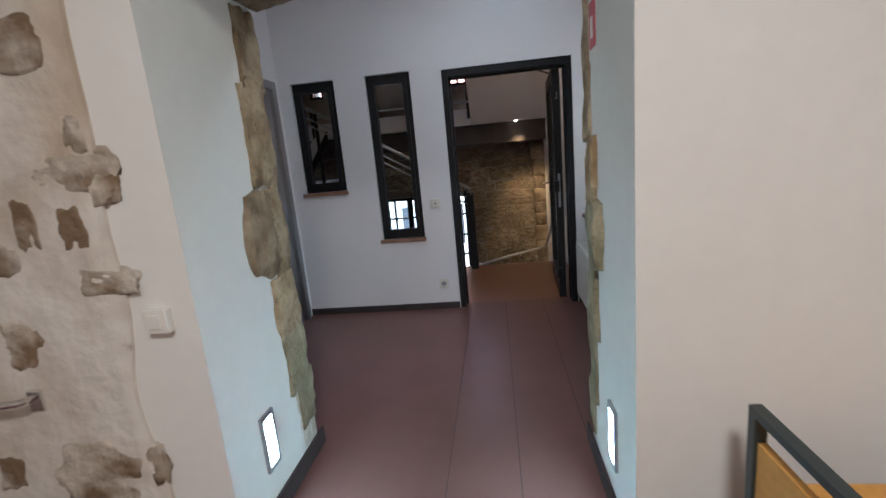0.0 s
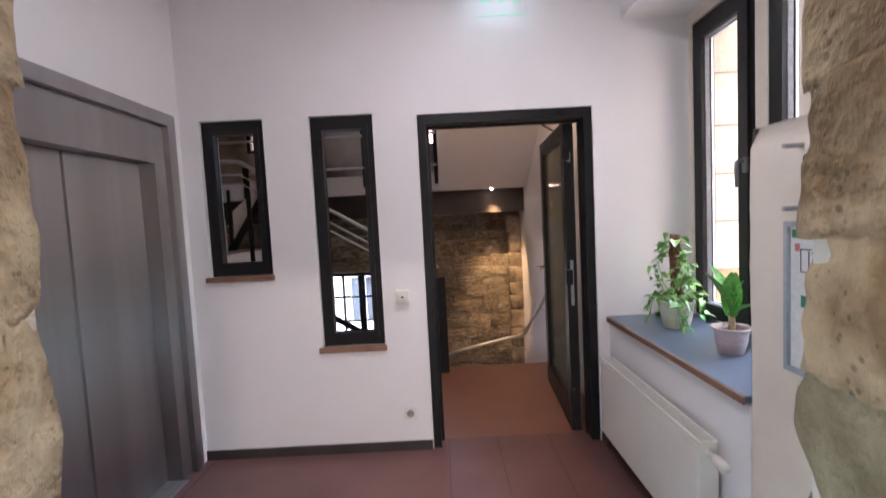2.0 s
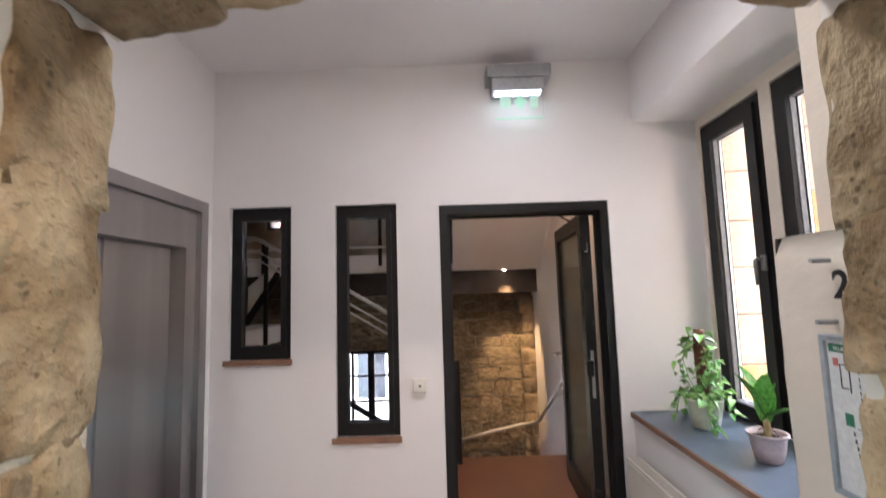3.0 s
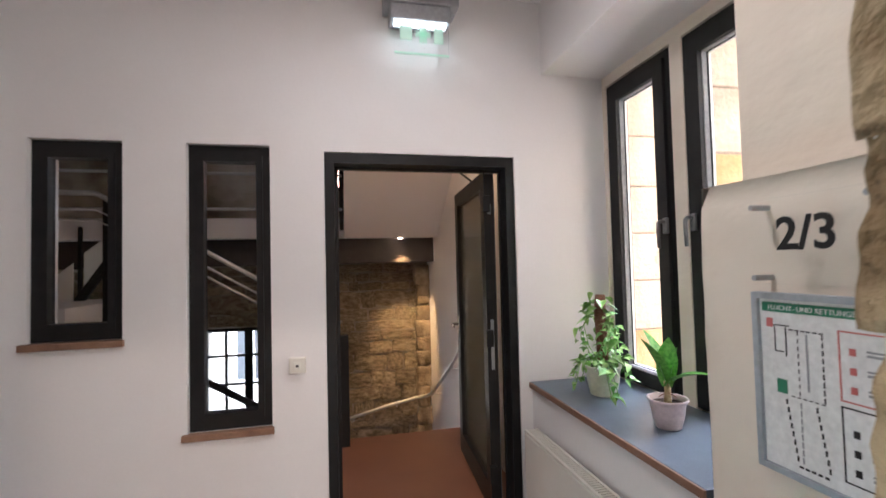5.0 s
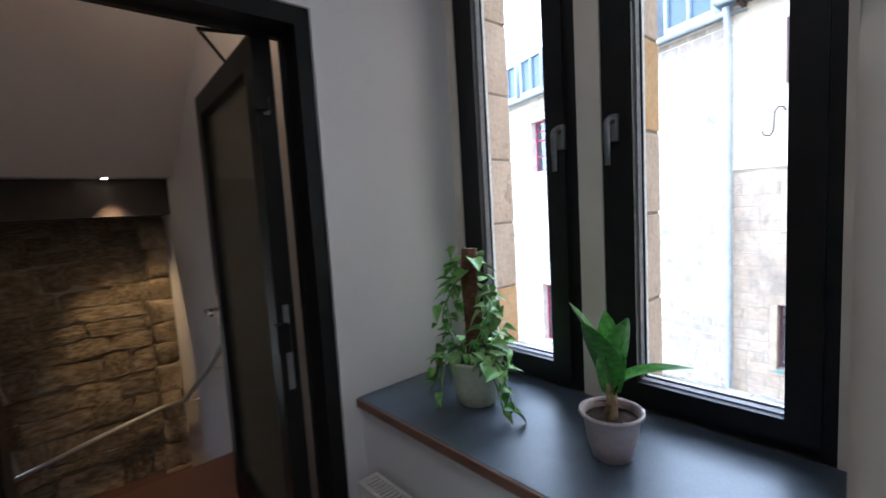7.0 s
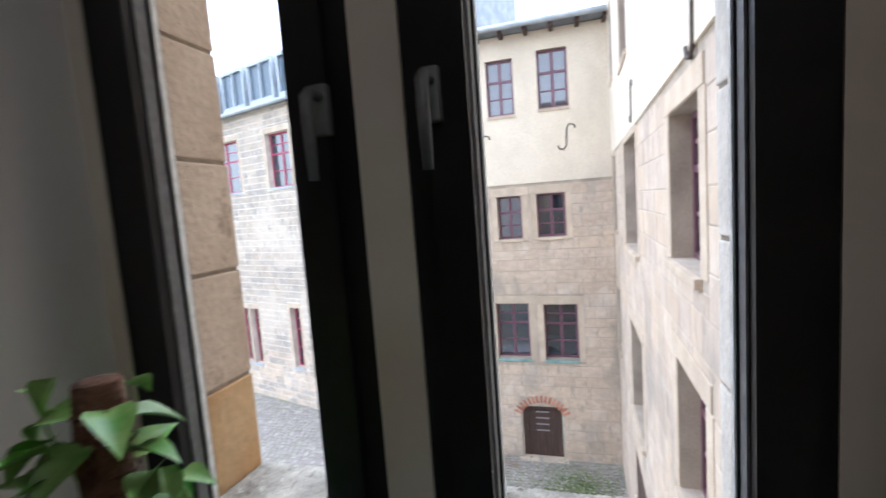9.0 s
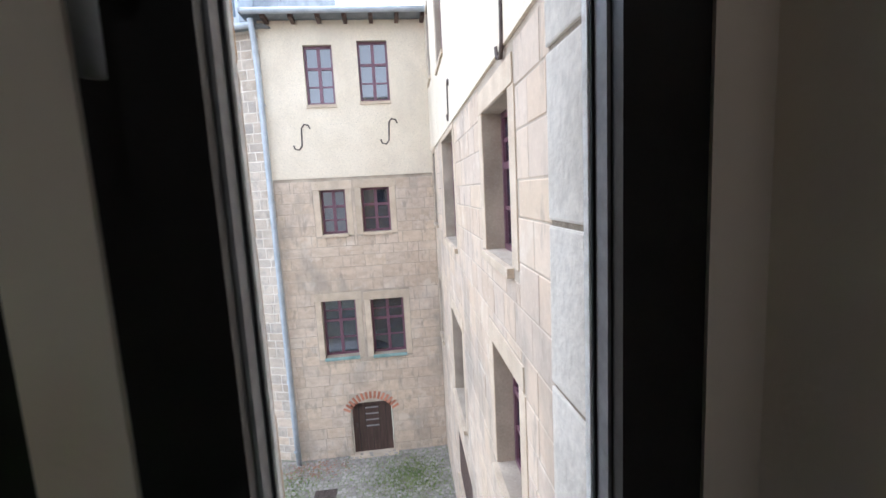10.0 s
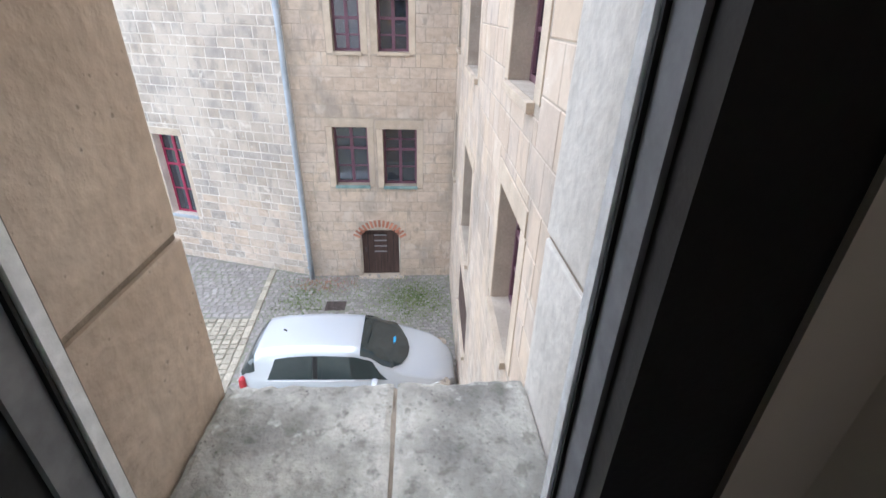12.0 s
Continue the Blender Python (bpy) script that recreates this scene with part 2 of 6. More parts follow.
M_OUT_SILL = surface("weathered_sill_stone", (0.20, 0.188, 0.165), (0.50, 0.47, 0.405), 8.5, 0.95, 0.7, fine=110, bump_scale=0.006, detail=14, contrast=(0.32, 0.66), speck=0.13)
pits(M_OUT_SILL, 120, 0.10, 0.5, 0.5)
M_POINTING = surface("pale_wall_pointing", (0.56, 0.50, 0.425), (0.76, 0.70, 0.62), 2.0, 0.95, 0.3, fine=40)
M_POINTING_DARK = surface("weathered_wall_pointing", (0.34, 0.285, 0.225), (0.50, 0.43, 0.345), 2.0, 0.95, 0.3, fine=40)
M_RENDER = surface("ochre_render", (0.69, 0.61, 0.48), (0.75, 0.67, 0.54), 1.2, 0.9, 0.2, fine=30)
M_TRIM = surface("window_surround_stone", (0.50, 0.405, 0.30), (0.62, 0.52, 0.40), 3, 0.88, 0.25, vary=0.08)
M_PURPLE = plain("aubergine_window_paint", (0.16, 0.075, 0.105), 0.4)
M_REDWIN = plain("wine_red_window_paint", (0.34, 0.03, 0.08), 0.4)
M_PANE = plain("dark_window_pane", (0.03, 0.035, 0.05), 0.04)
M_PANE.node_tree.nodes["Principled BSDF"].inputs["IOR"].default_value = 2.0
M_COPPER = surface("green_sill_tile", (0.16, 0.27, 0.25), (0.26, 0.38, 0.36), 6, 0.5, 0.2)
M_IRON = surface("wrought_iron", (0.06, 0.045, 0.04), (0.11, 0.085, 0.075), 8, 0.7, 0.2)
M_ZINC = surface("zinc_pipe", (0.36, 0.40, 0.44), (0.46, 0.50, 0.54), 4, 0.5, 0.1, metal=0.35)
M_DOORWOOD = surface("dark_oak_door", (0.055, 0.032, 0.025), (0.10, 0.06, 0.048), 3, 0.6, 0.3, stretch=(6, 6, 0.5))
M_BRICK = surface("red_brick", (0.40, 0.15, 0.09), (0.50, 0.23, 0.15), 6, 0.9, 0.4, vary=0.2)
M_ROOF = surface("slate_roof", (0.16, 0.18, 0.20), (0.26, 0.28, 0.30), 3, 0.6, 0.3)
M_COBBLE = surface("cobble_stone", (0.235, 0.215, 0.20), (0.30, 0.275, 0.255), 4, 0.85, 0.4, vary=0.22, bump_scale=0.02)
M_SETT = surface("warm_sett", (0.36, 0.32, 0.25), (0.48, 0.43, 0.34), 4, 0.85, 0.4, vary=0.2, bump_scale=0.02)
M_EARTH = surface("mossy_joint_earth", (0.25, 0.235, 0.205), (0.235, 0.24, 0.175), 0.9, 0.95, 0.4, fine=20)
M_SILVER = plain("silver_car_paint", (0.62, 0.655, 0.69), 0.22, 0.35)
M_CARGLASS = plain("tinted_car_glass", (0.02, 0.032, 0.034), 0.03)
M_CARGLASS.node_tree.nodes["Principled BSDF"].inputs["IOR"].default_value = 1.75
M_TYRE = plain("tyre_rubber", (0.02, 0.02, 0.02), 0.8)
M_LEAF = surface("pothos_leaf", (0.13, 0.34, 0.04), (0.42, 0.60, 0.20), 22, 0.4, 0.05, vary=0.25)
M_LEAF_DARK = surface("dracaena_leaf", (0.07, 0.25, 0.03), (0.19, 0.45, 0.08), 14, 0.35, 0.05, vary=0.2, stretch=(4, 4, 0.6))
M_COIR = surface("coir_pole", (0.13, 0.055, 0.03), (0.24, 0.12, 0.07), 30, 0.95, 0.9, fine=120, bump_scale=0.01)
M_SOIL = surface("potting_soil", (0.035, 0.02, 0.014), (0.07, 0.045, 0.03), 40, 0.95, 0.8)
M_POT_W = surface("cream_ceramic", (0.62, 0.62, 0.46), (0.68, 0.68, 0.53), 8, 0.3, 0.03)
M_POT_P = surface("mauve_ceramic", (0.52, 0.42, 0.42), (0.58, 0.48, 0.47), 8, 0.28, 0.03)
M_GREYGREEN = surface("olive_sandstone", (0.23, 0.19, 0.105), (0.41, 0.355, 0.225), 6, 0.85, 0.9, vary=0.12, bump_scale=0.02)



def weather(mat, colour, scale, amount, edges, stretch=(1, 1, 1)):
    """Broad stains over a whole wall, running on across its blocks."""
    n, l = mat.node_tree.nodes, mat.node_tree.links
    b = n["Principled BSDF"]
    src = b.inputs["Base Color"].links[0].from_socket
    geo, mp, no = n.new("ShaderNodeNewGeometry"), n.new("ShaderNodeMapping"), n.new("ShaderNodeTexNoise")
    mp.inputs["Scale"].default_value = stretch
    no.inputs["Scale"].default_value, no.inputs["Detail"].default_value, no.inputs["Roughness"].default_value = scale, 10.0, 0.62
    mr, mix = n.new("ShaderNodeMapRange"), n.new("ShaderNodeMix")
    mr.inputs["From Min"].default_value, mr.inputs["From Max"].default_value = edges
    mr.inputs["To Max"].default_value = amount
    mix.data_type = "RGBA"
    mix.inputs[7].default_value = (*colour, 1)
    l.new(geo.outputs["Position"], mp.inputs["Vector"])
    l.new(mp.outputs["Vector"], no.inputs["Vector"])
    l.new(no.outputs["Fac"], mr.inputs["Value"])
    l.new(mr.outputs[0], mix.inputs[0])
    l.new(src, mix.inputs[6])
    l.new(mix.outputs[2], b.inputs["Base Color"])


weather(M_RENDER, (0.48, 0.43, 0.35), 0.5, 0.5, (0.5, 0.75), (1, 1, 0.45))
weather(M_OUT_SILL, (0.15, 0.145, 0.115), 7.0, 0.6, (0.52, 0.66))
weather(M_OUT_SILL, (0.13, 0.125, 0.10), 38.0, 0.6, (0.54, 0.64))
weather(M_OUT_SILL, (0.58, 0.56, 0.50), 24.0, 0.6, (0.60, 0.68))
weather(M_REVEAL_LIT, (0.42, 0.385, 0.33), 5.0, 0.5, (0.52, 0.7), (1, 1, 0.6))
weather(M_REVEAL, (0.27, 0.20, 0.14), 9.0, 0.6, (0.62, 0.70))
weather(M_REVEAL, (0.34, 0.27, 0.20), 4.0, 0.4, (0.5, 0.75))
weather(M_TRIM, (0.34, 0.29, 0.24), 1.1, 0.45, (0.5, 0.7), (1, 1, 0.5))
# ---- building helpers ----


def part(name, bm, material, parent=None, label="", smooth=False):
    """Links a bmesh as one mesh object, under a thing or a part."""
    me = bpy.data.meshes.new(name)
    bmesh.ops.recalc_face_normals(bm, faces=bm.faces)
    if smooth:
        for f in bm.faces:
            f.smooth = True
    bm.to_mesh(me)
    bm.free()
    me.materials.append(material)
    ob = new(name, me)
    if parent:
        ob.parent = parent
    if label:
        ob["label"] = label
    return ob


def thing(name, where, label, category, group="", kind=""):
    ob = new(name)
    ob.empty_display_size = 0.05
    ob.location = where
    return tagged(ob, label, category, group, kind)


def under(ob, parent):
    """Puts a mesh built in world places under an unturned thing."""
    ob.parent = parent
    ob.location = ob.location - parent.location
    return ob


def box(bm, x0, x1, y0, y1, z0, z1, bevel=0.0, m=None):
    res = bmesh.ops.create_cube(bm, size=1.0)
    vs = res["verts"]
    bmesh.ops.scale(bm, vec=(x1 - x0, y1 - y0, z1 - z0), verts=vs)
    bmesh.ops.translate(bm, vec=((x0 + x1) / 2, (y0 + y1) / 2, (z0 + z1) / 2), verts=vs)
    if bevel:
        es = list({e for v in vs for e in v.link_edges})
        out = bmesh.ops.bevel(bm, geom=es, offset=bevel, segments=2, affect="EDGES", profile=0.6)
        vs = list({v for f in out["faces"] for v in f.verts} | {v for v in vs if v.is_valid})
    if m is not None:
        bmesh.ops.transform(bm, matrix=m, verts=vs)
    return vs


def bbox(x0, x1, y0, y1, z0, z1, bevel=0.0):
    bm = bmesh.new()
    box(bm, x0, x1, y0, y1, z0, z1, bevel)
    return bm


def tube(bm, points, r, sides=10):
    """A round bar through the points."""
    rings = []
    pts = [Vector(p) for p in points]
    for i, p in enumerate(pts):
        d = (pts[min(i + 1, len(pts) - 1)] - pts[max(i - 1, 0)]).normalized()
        a = d.orthogonal().normalized() if i == 0 else (rings[-1][1] - d * rings[-1][1].dot(d)).normalized()
        b = d.cross(a)
        rr = r[i] if isinstance(r, (list, tuple)) else r
        rings.append(([bm.verts.new(p + (a * math.cos(2 * math.pi * k / sides) + b * math.sin(2 * math.pi * k / sides)) * rr) for k in range(sides)], a))
    for (r0, _), (r1, _) in zip(rings, rings[1:]):
        for k in range(sides):
            bm.faces.new((r0[k], r0[(k + 1) % sides], r1[(k + 1) % sides], r1[k]))
    bm.faces.new(rings[0][0][::-1])
    bm.faces.new(rings[-1][0])


def rod(points, r, sides=10):
    bm = bmesh.new()
    tube(bm, points, r, sides)
    return bm


def lathe(profile, sides=32):
    """Turns (radius, height) pairs about z."""
    bm = bmesh.new()
    rings = [[bm.verts.new((r * math.cos(2 * math.pi * k / sides), r * math.sin(2 * math.pi * k / sides), z)) for k in range(sides)] for r, z in profile]
    for a, b in zip(rings, rings[1:]):
        for k in range(sides):
            bm.faces.new((a[k], a[(k + 1) % sides], b[(k + 1) % sides], b[k]))
    bm.faces.new(rings[0][::-1])
    return bm


def slab(axis, c0, c1, u0, u1, z0, z1, holes=()):
    """An upright wall with openings through it. axis: the way across its thickness."""
    us = sorted({u0, u1, *[h[0] for h in holes], *[h[1] for h in holes]})
    zs = sorted({z0, z1, *[h[2] for h in holes], *[h[3] for h in holes]})
    us, zs = [u for u in us if u0 <= u <= u1], [z for z in zs if z0 <= z <= z1]
    solid = {}
    for i in range(len(us) - 1):
        for j in range(len(zs) - 1):
            u, z = (us[i] + us[i + 1]) / 2, (zs[j] + zs[j + 1]) / 2
            solid[i, j] = not any(h[0] < u < h[1] and h[2] < z < h[3] for h in holes)
    bm = bmesh.new()
    at = (lambda c, u, z: (c, u, z)) if axis == "x" else (lambda c, u, z: (u, c, z))

    def quad(*ps):
        bm.faces.new([bm.verts.new(at(*p)) for p in ps])

    for (i, j), s in solid.items():
        if not s:
            continue
        a, b, c, d = us[i], us[i + 1], zs[j], zs[j + 1]
        quad((c0, a, c), (c0, b, c), (c0, b, d), (c0, a, d))
        quad((c1, a, c), (c1, a, d), (c1, b, d), (c1, b, c))
        if not solid.get((i - 1, j)):
            quad((c0, a, c), (c0, a, d), (c1, a, d), (c1, a, c))
        if not solid.get((i + 1, j)):
            quad((c0, b, c), (c1, b, c), (c1, b, d), (c0, b, d))
        if not solid.get((i, j - 1)):
            quad((c0, a, c), (c1, a, c), (c1, b, c), (c0, b, c))
        if not solid.get((i, j + 1)):
            quad((c0, a, d), (c0, b, d), (c1, b, d), (c1, a, d))
    bmesh.ops.remove_doubles(bm, verts=bm.verts, dist=1e-5)
    return bm


def setting(name, bm, material, label, category, smooth=False):
    return tagged(part(name, bm, material, None, "", smooth), label, category, "", "structure")


# ---- the setting indoors ----
bm = bbox(-1.3, 2.2, 5.15, 7.26, -0.2, 0.0)
box(bm, -2.6, 3.3, 0.6, 5.15, -0.2, 0.0)
FLOOR = setting("floor", bm, M_FLOOR, "worn red-brown linoleum floor with welded seams", "floor")
for x in (0.56, -0.94, 0.88, 1.22):
    part("floor_seam", bbox(x - 0.003, x + 0.003, 0.6, 7.25, -0.001, 0.0012), M_SEAM, FLOOR)

setting("floor_landing", bbox(-2.7, 1.66, 7.26, 8.72, -0.2, 0.0), M_LANDING, "orange-brown linoleum of the stair landing", "floor")
N0, N1 = 7.14, 7.38
W1, W2, DR = (-0.885, -0.490, 1.175, 2.143), (-0.208, 0.187, 0.693, 2.142), (0.46, 1.54, 0.0, 2.12)
setting("wall_north", slab("y", N0, N1, -2.7, 2.225, 0.0, 4.6, [W1, W2, DR]), M_WALL, "smooth white painted wall with door and slit windows", "wall")
setting("wall_west", slab("x", -1.30, -1.0, 5.15, N0, 0.0, 3.06, [(5.72, 7.07, 0.0, 2.165)]), M_WALL, "white painted wall round the lift", "wall")
setting("ceiling", bbox(-1.3, 1.73, 5.15, N0, 3.06, 3.26), M_CEIL, "flat white painted ceiling", "ceiling")
setting("ceiling_bulkhead", bbox(1.73, 2.225, 5.85, N0, 2.625, 3.26), M_WALL, "white boxed bulkhead above the windows", "ceiling")

# the thick old wall with the arched passage
PX0, PX1, PY0, PY1 = -0.125, 1.225, 4.42, 5.15


def arch_height(x):
    u = (x - 0.58) / 0.75
    return 2.20 - 0.145 * u * u


BACK = 0.028
bm = bmesh.new()
for plan in (((-2.6, PY0), (PX0, PY0), (PX0, 4.93), (PX0 - BACK, PY1), (-2.6, PY1)), ((PX1, PY0), (3.3, PY0), (3.3, PY1), (PX1 + BACK - 0.008, PY1), (PX1, 4.93))):
    lo = [bm.verts.new((x, y, 0)) for x, y in plan]
    hi = [bm.verts.new((x, y, 3.3)) for x, y in plan]
    bm.faces.new(lo)
    bm.faces.new(hi)
    for i in range(5):
        bm.faces.new((lo[i], lo[(i + 1) % 5], hi[(i + 1) % 5], hi[i]))
steps = 20
for i in range(steps):
    xa, xb = PX0 + (PX1 - PX0) * i / steps, PX0 + (PX1 - PX0) * (i + 1) / steps
    lo = [bm.verts.new((x, y, arch_height(x))) for x, y in ((xa, PY0), (xb, PY0), (xb, PY1), (xa, PY1))]
    hi = [bm.verts.new((x, y, 3.3)) for x, y in ((xa, PY0), (xb, PY0), (xb, PY1), (xa, PY1))]
    for f in ((0, 1, 2, 3),):
        bm.faces.new([lo[k] for k in f])
        bm.faces.new([hi[k] for k in f])
    for p, q in ((0, 1), (2, 3)):
        bm.faces.new((lo[p], lo[q], hi[q], hi[p]))
bmesh.ops.remove_doubles(bm, verts=bm.verts, dist=1e-5)
OLD = setting("wall_middle", bm, M_ROUGH, "thick whitewashed old wall with an arched passage", "wall")

# the east wall: low masonry below the sill, window openings, thick whitewashed block
E_HOLES = [(5.915, 6.478, 0.80, 2.56), (6.56, 7.10, 0.80, 2.56)]
setting("wall_east_lower", bbox(1.613, 2.225, 5.85, N0, 0.0, 0.772), M_WALL, "white painted parapet below the window sill", "wall")
setting("wall_east", slab("x", 2.135, 2.225, 5.85, N0, 0.772, 2.625, E_HOLES), M_BLOCK, "white plaster round two narrow windows", "wall")
bm = bbox(1.60, 2.225, 5.15, 5.85, 0.0, 1.71)
bmesh.ops.subdivide_edges(bm, edges=bm.edges, cuts=26, use_grid_fill=True)
for v in bm.verts:
    if v.co.x < 1.62 or v.co.z > 1.70:
        d = noise.noise(v.co * 3.0) * 0.010 + noise.noise(Vector((v.co.x * 3, v.co.y * 5, v.co.z * 22))) * 0.0035
        v.co.x += d + (0.03 if v.co.x < 1.62 and v.co.z > 1.70 else 0) + (0.02 if v.co.x < 1.62 and v.co.y > 5.84 else 0)
        v.co.z += d * 0.6
setting("wall_east_block", bm, M_BLOCK, "rough whitewashed masonry block with rounded edge", "wall", True)
setting("wall_east_upper", bbox(1.78, 2.225, 5.15, 5.85, 1.73, 3.26), M_BLOCK, "whitewashed wall set back above the block", "wall")

# south room, closing the place behind the start of the walk
setting("wall_south", bbox(-2.6, 3.3, 0.4, 0.6, 0, 3.3), M_ROUGH, "plain whitewashed wall", "wall")
setting("wall_south_west", bbox(-2.8, -2.6, 0.4, PY1, 0, 3.3), M_ROUGH, "plain whitewashed wall", "wall")
setting("wall_south_east", bbox(3.3, 3.5, 0.4, PY1, 0, 3.3), M_ROUGH, "plain whitewashed wall", "wall")
setting("ceiling_south", bbox(-2.6, 3.3, 0.6, PY0, 3.1, 3.3), M_CEIL, "plain white ceiling", "ceiling")

# skirting
for a in [(-1.0, 0.455, N0 - 0.012, N0), (1.545, 1.613, N0 - 0.012, N0)]:
    setting("baseboard", bbox(*a, 0, 0.06), M_BASE, "dark brown skirting strip", "baseboard")
setting("baseboard", bbox(1.601, 1.613, 5.86, N0 - 0.012, 0, 0.06), M_BASE, "dark brown skirting strip", "baseboard")
setting("baseboard", bbox(1.588, 1.60, 5.16, 5.86, 0, 0.06), M_BASE, "dark brown skirting strip", "baseboard")
setting("baseboard", bbox(PX0, PX0 + 0.012, PY0, PY1, 0, 0.085), M_BASE, "dark brown skirting strip", "baseboard")
setting("baseboard", bbox(PX1 - 0.012, PX1, PY0, PY1, 0, 0.085), M_BASE, "dark brown skirting strip", "baseboard")

# ---- the stairwell ----
SN = 10.62
LOWW, UPW, FARW = (-1.14, 0.43, -0.62, 0.78), (-0.28, 0.58, 2.50, 3.65), (-2.10, -1.86, 2.52, 2.84)
STONEWALL = setting("wall_stair_north", slab("y", SN, SN + 0.5, -2.9, 1.9, -3.0, 4.6, [LOWW, UPW, FARW]), M_MORTAR, "old stone wall of the stairwell, lit by a warm spot", "wall")
setting("wall_stair_east", bbox(1.66, 1.9, N1, SN, -3.0, 4.6), M_WALL, "white painted stairwell wall", "wall")
setting("wall_stair_west", bbox(-2.9, -2.7, N1, SN, -3.0, 4.6), M_WALL, "white painted stairwell wall", "wall")
setting("ceiling_stair", bbox(-2.9, 1.9, N1, SN + 0.5, 4.6, 4.8), M_CEIL, "white stairwell ceiling", "ceiling")
setting("floor_stair_bottom", bbox(-2.9, 1.9, N1, SN + 0.5, -3.2, -3.0), M_FLOOR, "brown floor at the foot of the stairs", "floor")
setting("wall_stair_south", bbox(-2.9, 1.9, N1 - 0.2, N1, -3.0, -0.2), M_WALL, "white wall below the landing", "wall")

# sloping underside of the upper flight
bm = bmesh.new()
sec = [(9.94, 1.835), (7.39, 3.66), (7.39, 3.95), (9.94, 2.10)]
a = [bm.verts.new((0.57, y, z)) for y, z in sec]
b = [bm.verts.new((1.66, y, z)) for y, z in sec]
for i in range(4):
    bm.faces.new((a[i], a[(i + 1) % 4], b[(i + 1) % 4], b[i]))
bm.faces.new(a)
bm.faces.new(b)
setting("stair_soffit", bm, M_WALL, "white sloping underside of the upper stair flight", "stairs")
setting("stair_half_landing", bbox(-2.7, 1.66, 9.95, SN, 1.84, 2.06), M_WALL, "white edge of the half landing", "stairs")
setting("stair_beam", bbox(-2.7, 1.66, 10.18, SN, 1.54, 1.838), M_BASE, "dark brown beam under the half landing", "beam")

# ---- indoor fittings ----


def window_unit(name, label, y0, y1, z0, z1, handle_y, south=0.072, north=0.072):
    """A tall narrow casement in the east wall: fixed frame, sash, bead, pane, handle."""
    w = thing(name, (2.1, (y0 + y1) / 2, z0), label, "window", "tall casement windows", "structure")
    bmf = slab("x", 2.140, 2.230, y0, y1, z0, z1, [(y0 + 0.05, y1 - 0.05, z0 + 0.055, z1 - 0.05)])
    under(part("window_frame", bmf, M_FRAME), w)
    s0, s1, t0, t1 = y0 + 0.038, y1 - 0.038, z0 + 0.030, z1 - 0.04
    a, b, c, d = s0 + south, s1 - north, t0 + 0.056, t1 - 0.072
    sash = under(part("sash", slab("x", 2.123, 2.200, s0, s1, t0, t1, [(a, b, c, d)]), M_FRAME), w)
    gb = part("glazing_bead", slab("x", 2.146, 2.172, a, b, c, d, [(a + 0.004, b - 0.004, c + 0.004, d - 0.004)]), M_BEAD, sash, "pale grey glazing bead")
    gb.location = -sash.location - w.location
    gb = part("spacer", slab("x", 2.178, 2.190, a, b, c, d, [(a + 0.009, b - 0.009, c + 0.009, d - 0.009)]), M_SPACER, sash, "bright spacer bar between the panes")
    gb.location = -sash.location - w.location
    gb = part("gasket", slab("x", 2.1725, 2.176, a, b, c, d, [(a + 0.007, b - 0.007, c + 0.007, d - 0.007)]), M_RUBBER, sash, "black rubber gasket")
    gb.location = -sash.location - w.location
    p = under(part("pane", bbox(2.1765, 2.1775, a - 0.01, b + 0.01, c - 0.01, d + 0.01), M_GLASS), w)
    p.visible_shadow = False
    h = bmesh.new()
    box(h, 2.105, 2.123, handle_y - 0.014, handle_y + 0.014, 1.625, 1.705, 0.005)
    tube(h, [(2.110, handle_y, 1.685), (2.080, handle_y, 1.686), (2.071, handle_y, 1.678), (2.070, handle_y, 1.64), (2.072, handle_y, 1.555)], [0.009, 0.009, 0.010, 0.010, 0.008])
    under(part("window_handle", h, M_HANDLE, None, "matt aluminium lever handle", True), w)
    return w


window_unit("window_1", "tall anthracite casement window overlooking the courtyard", 6.562, 7.098, 0.812, 2.550, 6.605)
window_unit("window_2", "tall anthracite casement window overlooking the courtyard", 5.905, 6.476, 0.812, 2.550, 6.425, 0.070, 0.064)

bm = bbox(1.60, 2.135, 5.853, N0 - 0.002, 0.780, 0.808, 0.003)
sill = tagged(part("window_sill", bm, M_SILL), "slate-blue laminate window sill with brown front edge", "window sill", "", "structure")
part("front_edge", bbox(1.592, 1.602, 5.855, N0 - 0.003, 0.776, 0.806, 0.002), M_EDGE, sill, "brown chipboard edge strip")


